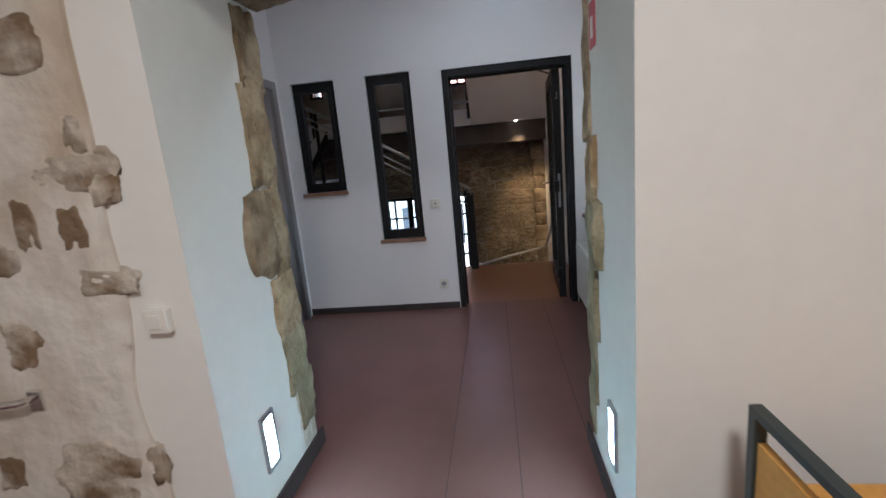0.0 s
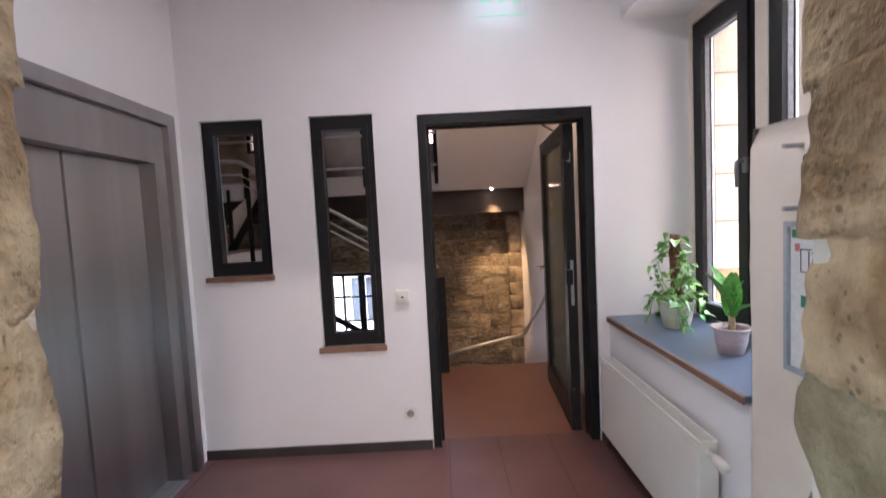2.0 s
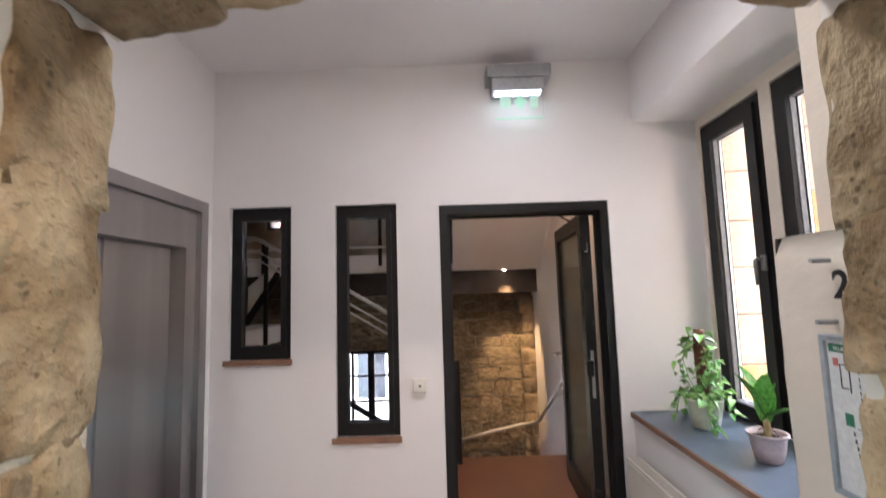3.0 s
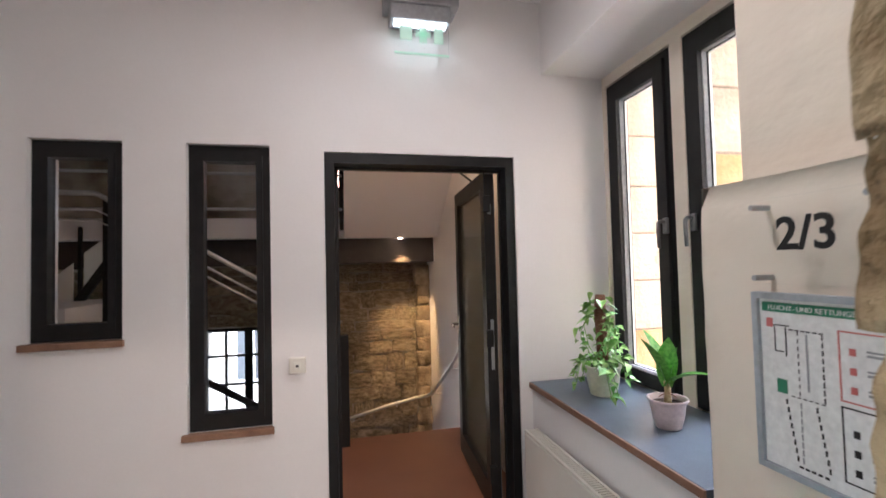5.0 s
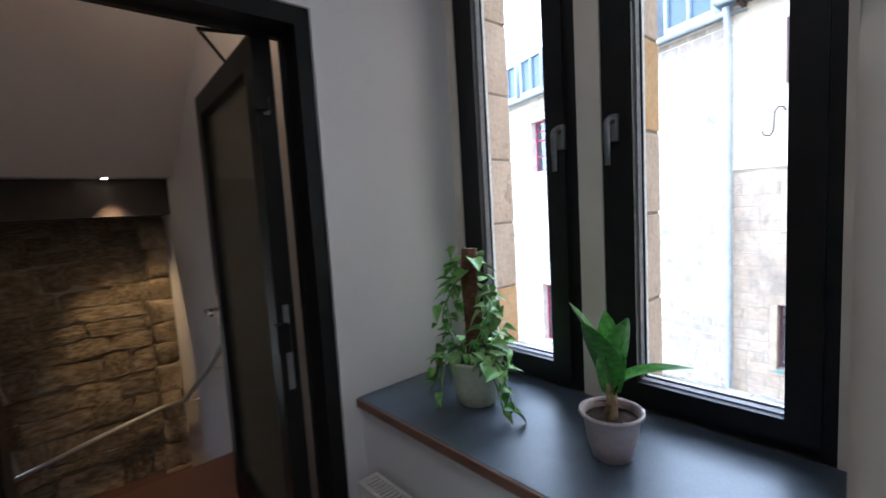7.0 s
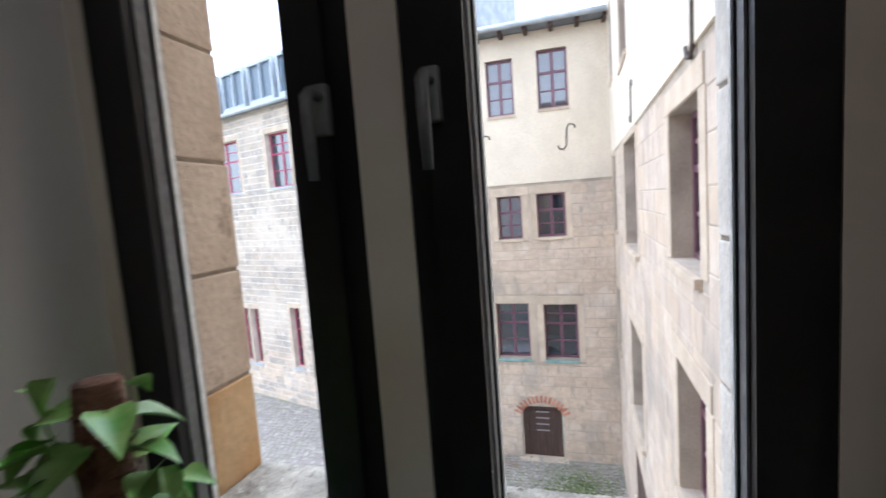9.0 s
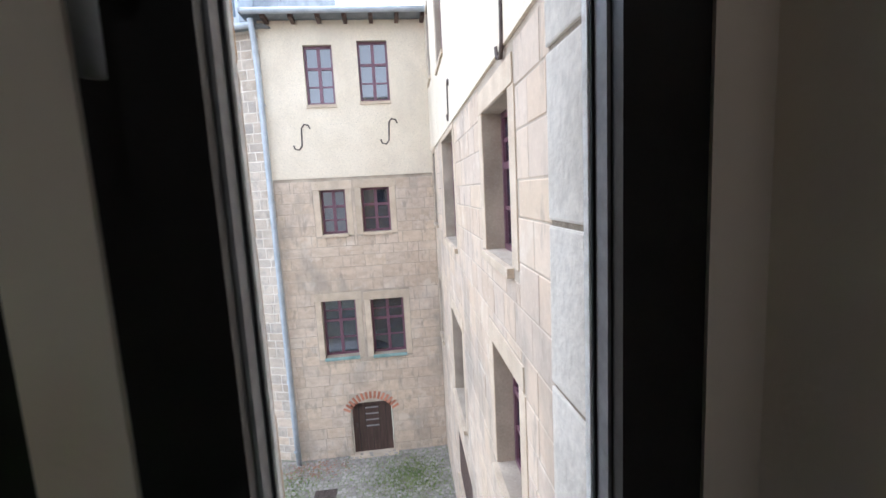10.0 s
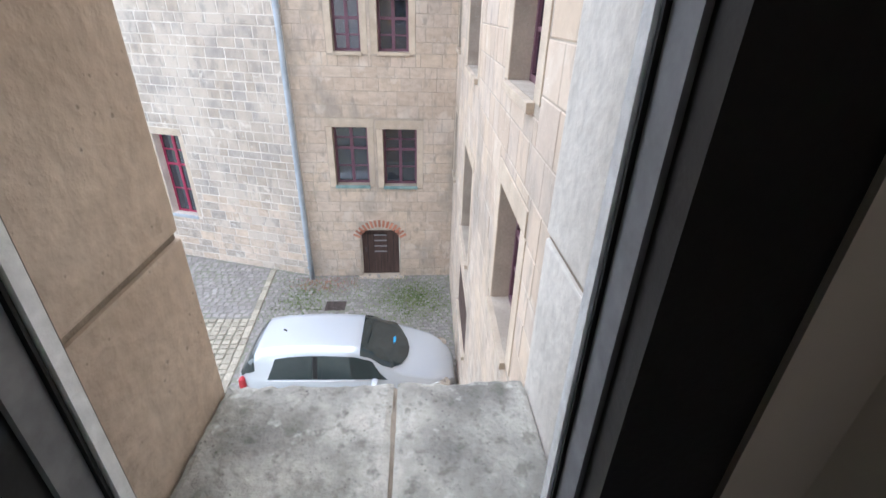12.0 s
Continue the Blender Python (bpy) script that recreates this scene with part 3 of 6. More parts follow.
def slit_window(name, hole, label):
    """A fixed dark-framed slit in the north wall, with a brown board at its foot."""
    x0, x1, z0, z1 = hole
    w = thing(name, ((x0 + x1) / 2, N0, z0), label, "window", "slit windows", "structure")
    under(part("window_frame", slab("y", N0 + 0.030, N0 + 0.11, x0 + 0.003, x1 - 0.003, z0 + 0.003, z1 - 0.003, [(x0 + 0.05, x1 - 0.05, z0 + 0.06, z1 - 0.06)]), M_FRAME), w)
    s = under(part("sash", slab("y", N0 + 0.022, N0 + 0.085, x0 + 0.04, x1 - 0.04, z0 + 0.05, z1 - 0.05, [(x0 + 0.072, x1 - 0.072, z0 + 0.085, z1 - 0.085)]), M_FRAME), w)
    p = under(part("pane", bbox(x0 + 0.065, x1 - 0.065, N0 + 0.06, N0 + 0.066, z0 + 0.08, z1 - 0.08), M_GLASS_DARK), w)
    p.visible_shadow = False
    under(part("sill_board", bbox(x0 - 0.022, x1 + 0.010, N0 - 0.022, N0 + 0.022, z0 - 0.030, z0 + 0.002, 0.002), M_EDGE, None, "brown sill board"), w)


slit_window("window_3", W1, "short dark-framed slit window into the stairwell")
slit_window("window_4", W2, "tall dark-framed slit window into the stairwell")

# stairwell door, standing open
door = thing("door_1", (1.0, N0, 0), "dark-framed glazed door, standing open to the stairs", "door", "", "structure")
under(part("door_frame", slab("y", N0 + 0.010, N0 + 0.10, 0.462, 1.538, 0.0, 2.118, [(0.512, 1.488, -1.0, 2.062)]), M_FRAME), door)
under(part("door_frame", slab("y", N0 + 0.10, N0 + 0.13, 0.475, 1.525, 0.0, 2.105, [(0.530, 1.480, -1.0, 2.045)]), M_FRAME), door)
bm = slab("x", -0.031, 0.031, 0.0, 0.955, 0.008, 2.062, [(0.095, 0.86, 0.16, 1.965)])
leaf = part("door_leaf", bm, M_FRAME, door, "dark aluminium leaf with a full pane")
leaf.location = (1.424 - 1.0, N0 + 0.135 - N0, 0)
leaf.rotation_euler = (0, 0, radians(-3.6))
pane = part("pane", bbox(-0.006, 0.006, 0.09, 0.865, 0.155, 1.97), M_MILK, leaf)
pane.visible_shadow = False
for s in (-1, 1):
    bm = bmesh.new()
    box(bm, min(s * 0.031, s * 0.038), max(s * 0.031, s * 0.038), 0.895, 0.925, 0.93, 1.09, 0.003)
    tube(bm, [(s * 0.034, 0.91, 1.02), (s * 0.085, 0.91, 1.02), (s * 0.092, 0.90, 1.02), (s * 0.092, 0.79, 1.018)], 0.010)
    part("door_handle", bm, M_CHROME, leaf, "polished lever handle", True)
for z in (0.25, 1.05, 1.86):
    part("hinge", bbox(-0.045, 0.0, -0.035, 0.004, z - 0.05, z + 0.05, 0.004), M_FRAME, leaf)
part("lock_plate", bbox(-0.012, 0.012, 0.954, 0.958, 0.85, 1.15), M_ALU, leaf)
for z0, z1 in ((0.86, 1.16), (1.80, 1.86)):
    part("latch_strip", bbox(-0.010, 0.010, -0.004, 0.0, z0, z1), M_ALU, leaf, "brushed metal strip on the leaf's edge")
part("gasket", bbox(0.031, 0.037, 0.012, 0.026, 0.05, 2.02), M_ALU, leaf)
bm = bmesh.new()
tube(bm, [(0.10, 0.012, 2.072), (-0.16, 0.10, 2.078), (-0.03, 0.34, 2.066)], 0.007, 6)
part("closer_arm", bm, M_FRAME, leaf)

# lift
lift = thing("lift", (-1.0, 6.4, 0), "brushed stainless steel lift door in its frame", "lift", "", "structure")
under(part("lift_frame", slab("x", -1.10, -0.985, 5.722, 7.068, 0.0, 2.163, [(5.79, 6.995, -1, 2.095)]), M_STEEL), lift)
under(part("header_panel", bbox(-1.115, -1.02, 5.79, 6.995, 1.868, 2.095), M_STEEL), lift)
under(part("side_post", bbox(-1.115, -1.02, 6.90, 6.995, 0.0, 1.868), M_STEEL), lift)
under(part("side_post", bbox(-1.115, -1.02, 5.79, 5.88, 0.0, 1.868), M_STEEL), lift)
under(part("door_panel", bbox(-1.135, -1.112, 6.395, 6.90, 0.01, 1.868, 0.002), M_STEEL), lift)
under(part("door_panel", bbox(-1.150, -1.127, 5.88, 6.41, 0.01, 1.868, 0.002), M_STEEL), lift)
under(part("door_sill", bbox(-1.15, -0.99, 5.88, 6.90, 0.0, 0.008), M_ALU), lift)
setting("lift_shaft", bbox(-1.6, -1.31, 5.4, 7.13, 0.0, 2.6), M_BASE, "dark lift shaft wall", "wall")

# radiator under the sill
rad = thing("radiator", (1.55, 6.5, 0.11), "cream panel radiator with a slatted top grille", "radiator")
bm = bbox(1.512, 1.526, 5.995, 7.03, 0.112, 0.560, 0.006)
under(part("front_panel", bm, M_RAD), rad)
under(part("back_panel", bbox(1.575, 1.588, 5.995, 7.03, 0.112, 0.560, 0.004), M_RAD), rad)
for y in (5.99, 7.024):
    under(part("side_cover", bbox(1.512, 1.588, y, y + 0.008, 0.115, 0.578, 0.002), M_RAD), rad)
bm = bmesh.new()
box(bm, 1.512, 1.524, 5.995, 7.03, 0.566, 0.580)
box(bm, 1.576, 1.588, 5.995, 7.03, 0.566, 0.580)
for i in range(58):
    y = 6.0 + i * 0.0178
    box(bm, 1.523, 1.577, y, y + 0.007, 0.568, 0.577)
under(part("top_grille", bm, M_RAD), rad)
bm = rod([(1.55, 5.99, 0.16), (1.55, 5.95, 0.16), (1.55, 5.93, 0.15), (1.55, 5.93, 0.0)], 0.010)
under(part("supply_pipe", bm, M_RAD, None, "", True), rad)
bm = rod([(1.55, 5.992, 0.535), (1.55, 5.955, 0.535)], 0.014)
tube(bm, [(1.55, 5.955, 0.535), (1.545, 5.90, 0.535), (1.545, 5.875, 0.535)], [0.018, 0.022, 0.016], 14)
under(part("thermostat", bm, M_RAD, None, "white thermostat head", True), rad)
under(part("bracket", bbox(1.588, 1.6125, 6.2, 6.24, 0.2, 0.5), M_RAD), rad)
under(part("bracket", bbox(1.588, 1.6125, 6.8, 6.84, 0.2, 0.5), M_RAD), rad)

# switch and socket
sw = thing("light_switch", (0.314, N0, 1.0), "cream surface-mounted push switch", "switch")
under(part("switch_plate", bbox(0.272, 0.356, N0 - 0.035, N0, 0.960, 1.040, 0.006), M_SWITCH), sw)
under(part("rocker", bbox(0.295, 0.333, N0 - 0.040, N0 - 0.034, 0.980, 1.020, 0.003), M_RAD), sw)
under(part("button", bbox(0.308, 0.322, N0 - 0.043, N0 - 0.039, 0.994, 1.006), M_BASE, None, "small dark button"), sw)
so = thing("socket", (0.322, N0, 0.245), "cream wall socket with round well", "socket")
bm = bbox(0.280, 0.364, N0 - 0.014, N0, 0.203, 0.288, 0.004)
under(part("socket_plate", bm, M_SWITCH), so)
bm = rod([(0.322, N0 - 0.017, 0.245), (0.322, N0 - 0.012, 0.245)], 0.024, 20)
under(part("well", bm, M_ALU, None, "round recessed well"), so)
for dx in (-0.009, 0.009):
    under(part("pin_hole", rod([(0.322 + dx, N0 - 0.0185, 0.245), (0.322 + dx, N0 - 0.0165, 0.245)], 0.003, 8), M_BLACK), so)
sw2 = thing("light_switch", (-0.25, PY0, 0.96), "beige push switch on rough plaster", "switch")
under(part("switch_plate", bbox(-0.290, -0.208, PY0 - 0.030, PY0, 0.920, 1.002, 0.005), M_SWITCH), sw2)
under(part("rocker", bbox(-0.272, -0.226, PY0 - 0.036, PY0 - 0.029, 0.937, 0.985, 0.003), M_SWITCH), sw2)

# exit sign
M_EXIT = plain("exit_tube", (0.9, 1.0, 0.95), 0.4, 0.0, 0.20, (0.88, 1.0, 0.95))
M_EXIT_GREEN = plain("exit_pictogram", (0.62, 0.90, 0.72), 0.3, 0.0, 0.006, (0.78, 1.0, 0.84))
ex = thing("exit_sign", (0.98, 7.0, 3.06), "grey emergency exit light with glowing green glass", "exit sign")
under(part("housing", bbox(0.785, 1.185, 6.97, 7.14, 2.885, 2.965, 0.006), M_ALU), ex)
under(part("lower_housing", bbox(0.815, 1.140, 6.985, 7.10, 2.80, 2.887, 0.006), M_ALU), ex)
under(part("tube", bbox(0.835, 1.120, 6.995, 7.05, 2.790, 2.800), M_EXIT, None, "white light strip"), ex)
pn = under(part("sign_glass", bbox(0.835, 1.132, 7.01, 7.018, 2.630, 2.790), M_GLASS, None, "clear acrylic sheet"), ex)
pn.visible_shadow = False
under(part("glow_edge", bbox(0.835, 1.132, 7.009, 7.019, 2.626, 2.634), M_EXIT_GREEN), ex)
for a, b, c, d in [(0.865, 0.93, 2.70, 2.775), (0.95, 1.03, 2.72, 2.75), (1.05, 1.10, 2.69, 2.775), (0.97, 1.01, 2.69, 2.775)]:
    under(part("pictogram", bbox(a, b, 7.0065, 7.0095, c, d), M_EXIT_GREEN), ex)

sm = thing("smoke_detector", (0.47, 6.1, 3.06), "small white round smoke detector on the ceiling", "smoke detector")
part("detector_base", lathe([(0.05, -0.012), (0.052, 0.0)], 24), M_RAD, sm)
part("detector_head", lathe([(0.018, -0.045), (0.036, -0.035), (0.042, -0.012)], 24), M_RAD, sm, smooth=True)

# niche lamps low in the passage walls
M_LED = plain("niche_lamp_glass", (0.9, 0.95, 0.95), 0.3, 0.0, 8.0, (0.72, 1.0, 0.93))
for name_x, s in ((PX0, 1), (PX1, -1)):
    lamp = thing("niche_lamp", (name_x, 4.67, 0.22), "lit steel-framed step light low in the wall", "wall light", "step lights in the passage")
    a, b = sorted((name_x, name_x + s * 0.012))
    under(part("lamp_frame", slab("x", a, b, 4.63, 4.725, 0.215, 0.455, [(4.645, 4.71, 0.235, 0.435)]), M_ALU), lamp)
    a, b = sorted((name_x, name_x + s * 0.006))
    under(part("lamp_glass", bbox(a, b, 4.645, 4.71, 0.235, 0.435), M_LED), lamp)

# red fire sign on the passage wall
M_SIGNRED = plain("sign_red", (0.45, 0.03, 0.04), 0.4)
fs = thing("fire_sign", (PX1, 4.99, 1.70), "small red fire extinguisher sign", "sign")
under(part("sign_plate", bbox(PX1 - 0.004, PX1, 4.845, 4.93, 1.72, 1.87), M_SIGNRED), fs)
under(part("pictogram", bbox(PX1 - 0.0055, PX1 - 0.0035, 4.87, 4.905, 1.75, 1.82), M_RAD), fs)


def lettering(name, text, size, m, material, parent, depth=0.0008, bold=0.0):
    cu = bpy.data.curves.new(name, "FONT")
    cu.body, cu.size, cu.extrude, cu.offset = text, size, depth, bold
    tmp = new(name + "_outline", cu)
    me = bpy.data.meshes.new_from_object(tmp.evaluated_get(bpy.context.evaluated_depsgraph_get()))
    bpy.data.objects.remove(tmp)
    me.materials.append(material)
    ob = new(name, me)
    ob.parent = parent
    ob.matrix_local = m
    return ob


def facing_west(x, y, z):
    """Lettering that stands on a wall and is read looking east."""
    return Matrix.Translation((x, y, z)) @ Euler((radians(90), 0, radians(-90))).to_matrix().to_4x4()


# floor number on a clear plate, held off the wall by four pins
fn = thing("floor_number_sign", (1.60, 5.4, 1.5), "clear acrylic plate with black floor number", "sign")
pl = under(part("clear_plate", bbox(1.553, 1.557, 5.345, 5.625, 1.435, 1.640), M_GLASS), fn)
for y in (5.612, 5.360):
    for z in (1.449, 1.623):
        under(part("standoff_pin", rod([(1.612, y, z), (1.545, y, z)], 0.007, 12), M_ALU, None, "steel standoff pin"), fn)
lettering("floor_number", "2/3", 0.106, facing_west(1.5525, 5.556, 1.518), M_BLACK, None, bold=0.0022)
fnum = bpy.data.objects["floor_number"]
fnum.parent = fn
fnum.location = fnum.location - fn.location

# escape plan in its frame
M_PAPER = surface("plan_paper", (0.72, 0.72, 0.71), (0.76, 0.76, 0.75), 20, 0.5, 0.0)
M_PLANGREEN = plain("plan_green", (0.03, 0.20, 0.11), 0.5)
M_PLANRED = plain("plan_red", (0.55, 0.16, 0.15), 0.5)
M_PLANGREY = plain("plan_grey", (0.30, 0.31, 0.32), 0.6)
ep = thing("escape_plan", (1.59, 5.40, 0.98), "framed escape plan with green header", "sign")
under(part("plan_frame", slab("x", 1.572, 1.602, 5.165, 5.648, 0.978, 1.412, [(5.180, 5.633, 0.993, 1.397)]), M_ZINC, None, "silver clip frame"), ep)
under(part("sheet", bbox(1.582, 1.586, 5.18, 5.633, 0.993, 1.397), M_PAPER), ep)
XP = 1.5808


def ink(name, y0, y1, z0, z1, mat):
    under(part(name, bbox(XP, XP + 0.0015, min(y0, y1), max(y0, y1), z0, z1), mat), ep)


ink("header_band", 5.185, 5.626, 1.366, 1.389, M_PLANGREEN)
t = lettering("header_text", "FLUCHT- UND RETTUNGSPLAN", 0.0165, facing_west(1.5802, 5.61, 1.371), M_PAPER, None)
t.parent = ep
t.location = t.location - ep.location
ink("fire_mark", 5.600, 5.616, 1.328, 1.350, M_PLANRED)
for k in range(9):
    z = 1.325 - k * 0.0175
    ink("plan_line", 5.484, 5.487, z - 0.012, z, M_BLACK)
    ink("plan_line", 5.5395, 5.5415, z - 0.010, z, M_BLACK)
for k in range(6):
    y = 5.56 - k * 0.0135
    ink("plan_line", y - 0.009, y, 1.325, 1.328, M_BLACK)
    ink("plan_line", y - 0.007, y, 1.169, 1.1715, M_BLACK)
ink("plan_line", 5.575, 5.595, 1.27, 1.273, M_BLACK)
ink("plan_line", 5.5945, 5.597, 1.27, 1.335, M_BLACK)
ink("plan_line", 5.56, 5.597, 1.333, 1.336, M_BLACK)
ink("plan_line", 5.567, 5.570, 1.262, 1.33, M_BLACK)
ink("plan_line", 5.518, 5.522, 1.19, 1.32, M_PLANGREY)
ink("stair_block", 5.570, 5.595, 1.172, 1.205, M_PLANGREEN)
for k in range(8):
    z = 1.16 - k * 0.018
    ink("plan_line", 5.575 - k * 0.003 - 0.004, 5.575 - k * 0.003, z - 0.012, z, M_BLACK)
    ink("plan_line", 5.505 - k * 0.003 - 0.004, 5.505 - k * 0.003, z - 0.012, z, M_BLACK)
    ink("route_line", 5.538, 5.541, z - 0.014, z, M_PLANGREY)
for k in range(5):
    ink("plan_line", 5.55 - k * 0.014, 5.55 - k * 0.014 - 0.009, 1.008, 1.013, M_BLACK)
for z0, z1, m in ((1.19, 1.34, M_PLANRED), (1.02, 1.18, M_BLACK)):
    ink("box_line", 5.19, 5.453, z1 - 0.003, z1, m)
    ink("box_line", 5.19, 5.453, z0, z0 + 0.003, m)
    ink("box_line", 5.450, 5.453, z0 + 0.003, z1 - 0.003, m)
    for k in range(3):
        ink("symbol", 5.42, 5.432, z0 + 0.02 + k * 0.04, z0 + 0.035 + k * 0.04, m)
        ink("text_bar", 5.24, 5.40, z0 + 0.022 + k * 0.04, z0 + 0.027 + k * 0.04, M_PLANGREY)
        ink("text_bar", 5.29, 5.40, z0 + 0.031 + k * 0.04, z0 + 0.035 + k * 0.04, M_PLANGREY)

# ---- rubble stones of the passage ----


def lump(size, seed, rough=0.12, cuts=5, soft=0.55):
    """A rounded uneven stone about the origin."""
    bm = bmesh.new()
    bmesh.ops.create_cube(bm, size=1.0)
    bmesh.ops.subdivide_edges(bm, edges=bm.edges, cuts=cuts, use_grid_fill=True)
    off = Vector((seed * 3.1, seed * 1.7, seed * 2.3))
    for v in bm.verts:
        n = v.co.normalized() * 0.62
        v.co = v.co.lerp(n, soft)
        v.co *= 1 + rough * 2.0 * noise.noise(v.co * 1.7 + off) + rough * noise.noise(v.co * 5.0 + off)
        v.co = Vector((v.co.x * size[0], v.co.y * size[1], v.co.z * size[2]))
    return bm


def bedding(x, s, seed):
    """Uneven strip of mortar that the jamb's stones sit in."""
    bm = bmesh.new()
    rows = []
    for i in range(70):
        z = 0.09 + i * 0.0285
        ya = 4.925 + 0.05 * noise.noise(Vector((seed, z * 4.0, 0))) + 0.02 * noise.noise(Vector((seed, z * 17.0, 3)))
        row = []
        for k in range(7):
            y = ya + (5.152 - ya) * k / 6
            set_back = BACK * max(0.0, (y - 4.93) / 0.22)
            row.append(bm.verts.new((x - s * (set_back - (0.001 + 0.003 * noise.noise(Vector((y * 20, z * 20, seed))) if k else -0.004)), y, z)))
        rows.append(row + [bm.verts.new((x - s * 0.06, 5.153, z))])
    for a, b in zip(rows, rows[1:]):
        for k in range(7):
            bm.faces.new((a[k], a[k + 1], b[k + 1], b[k]))
    return part("mortar", bm, M_BEDDING, OLD, "cream lime mortar", True)


bedding(PX0, 1, 2.0)
bedding(PX1, -1, 9.0)


def jamb_stone(x, s, y0, y1, z0, z1, seed, mat, proud=0.014):
    """A corner stone that wraps the passage's north arris. s: +1 where the passage lies towards +x."""
    depth = 0.16
    bm = lump((depth, (y1 - y0) * 1.06, (z1 - z0) * 1.03), seed, 0.085, 14, 0.60 if mat == M_STONE_DARK else 0.22)
    ob = part("stone", bm, mat, OLD, "", True)
    mid = (y0 + y1) / 2
    ob.location = (x - s * (depth / 2 - proud + BACK * max(0.0, (mid - 4.93) / 0.22)), mid, (z0 + z1) / 2)
    ob.rotation_euler = (0, 0, s * (0.09 if mat == M_STONE_DARK else 0.125))
    return ob


LEFT = [(4.93, 5.155, 1.74, 2.06, M_STONE), (4.88, 5.155, 1.33, 1.76, M_STONE), (4.78, 5.06, 0.96, 1.34, M_STONE_DARK), (4.96, 5.155, 0.88, 1.33, M_STONE),
        (4.89, 5.155, 0.64, 0.94, M_STONE), (4.90, 5.155, 0.40, 0.66, M_GREYGREEN), (4.97, 5.155, 0.18, 0.42, M_GREYGREEN)]
RIGHT = [(4.97, 5.155, 1.66, 2.05, M_STONE), (4.94, 5.155, 1.41, 1.67, M_STONE), (4.86, 5.155, 1.16, 1.42, M_STONE), (4.79, 5.155, 0.93, 1.18, M_GREYGREEN),
         (4.87, 5.155, 0.63, 0.94, M_GREYGREEN), (4.91, 5.155, 0.32, 0.65, M_GREYGREEN), (5.0, 5.155, 0.10, 0.33, M_GREYGREEN)]
for k, (y0, y1, z0, z1, mt) in enumerate(LEFT):
    jamb_stone(PX0, 1, y0, y1, z0, z1, k + 1, mt)
for k, (y0, y1, z0, z1, mt) in enumerate(RIGHT):
    jamb_stone(PX1, -1, y0, y1, z0, z1, k + 21, mt)
for k in range(8):
    x = PX0 + (PX1 - PX0) * (k + 0.5) / 8
    bm = lump((0.215, 0.36, 0.20), k + 41, 0.05, 6, 0.16)
    ob = part("stone", bm, M_STONE_DARK if k % 3 == 0 else M_STONE, OLD, "", True)
    ob.location = (x, PY1 - 0.165, arch_height(x) + 0.088)
    ob.rotation_euler = (0, (x - 0.58) * 0.40, 0)

# rubble showing through the lime plaster on the south face
bm = bbox(-2.55, -0.36, PY0 - 0.016, PY0 + 0.002, 0.0, 2.6)
bmesh.ops.subdivide_edges(bm, edges=bm.edges, cuts=26, use_grid_fill=True)
for v in bm.verts:
    if v.co.x > -0.4:
        v.co.x += 0.05 * noise.noise(Vector((0, 5.0, v.co.z * 2.2))) + (0.10 if v.co.z > 1.3 else 0.04) * (v.co.z - 0.9) * 0.3
    if v.co.y < PY0:
        v.co.y += 0.007 * noise.noise(v.co * 5.0)
setting("plaster_patch", bm, M_LIME, "uneven lime plaster with stones showing through", "wall", True)
for k, (x, z, w, h, mt) in enumerate([(-0.55, 1.82, 0.20, 0.12, 1), (-0.387, 1.56, 0.06, 0.09, 0), (-0.42, 1.455, 0.20, 0.11, 1), (-0.33, 1.41, 0.07, 0.11, 1), (-0.634, 1.30, 0.06, 0.13, 0),
                                      (-0.47, 1.275, 0.07, 0.12, 0), (-0.74, 1.19, 0.09, 0.08, 1), (-0.386, 1.10, 0.15, 0.07, 1), (-0.76, 0.90, 0.12, 0.14, 1), (-0.60, 0.40, 0.30, 0.22, 1),
                                      (-0.97, 0.40, 0.10, 0.12, 0), (-0.38, 0.44, 0.05, 0.12, 0)]):
    bm = lump((w * 1.25, 0.030, h * 1.2), k + 60, 0.20, 8)
    ob = part("stone", bm, M_STONE_DAUBED, OLD, "", True)
    ob.location = (x, PY0 - 0.004, z)

hd = thing("lever_fitting", (-0.83, PY0, 0.70), "chrome lever handle on the plastered wall", "handle")
under(part("back_plate", bbox(-0.80, -0.745, PY0 - 0.028, PY0 - 0.015, 0.66, 0.735, 0.004), M_CHROME), hd)
under(part("lever", rod([(-0.772, PY0 - 0.015, 0.712), (-0.772, PY0 - 0.07, 0.715), (-0.79, PY0 - 0.08, 0.715), (-0.93, PY0 - 0.08, 0.70)], 0.013), M_CHROME, None, "", True), hd)

# bench in the south room
M_BENCHFRAME = plain("dark_green_steel", (0.025, 0.035, 0.035), 0.4)
M_ORANGE = surface("orange_board", (0.55, 0.27, 0.04), (0.62, 0.32, 0.06), 10, 0.5, 0.05)
be = thing("bench", (1.7, 3.8, 0), "dark steel frame bench with orange boards", "bench")
for x in (1.440, 1.93):
    for y in (3.35, 4.21):
        under(part("leg", bbox(x, x + 0.03, y, y + 0.03, 0.0, 0.70), M_BENCHFRAME), be)
    under(part("top_bar", bbox(x, x + 0.03, 3.35, 4.24, 0.70, 0.722), M_BENCHFRAME), be)
under(part("cross_bar", bbox(1.47, 1.93, 3.35, 3.38, 0.70, 0.722), M_BENCHFRAME), be)
under(part("board", bbox(1.448, 1.470, 3.38, 4.21, 0.30, 0.635, 0.003), M_ORANGE), be)
under(part("board", bbox(1.472, 1.93, 3.38, 4.21, 0.50, 0.52, 0.003), M_ORANGE), be)
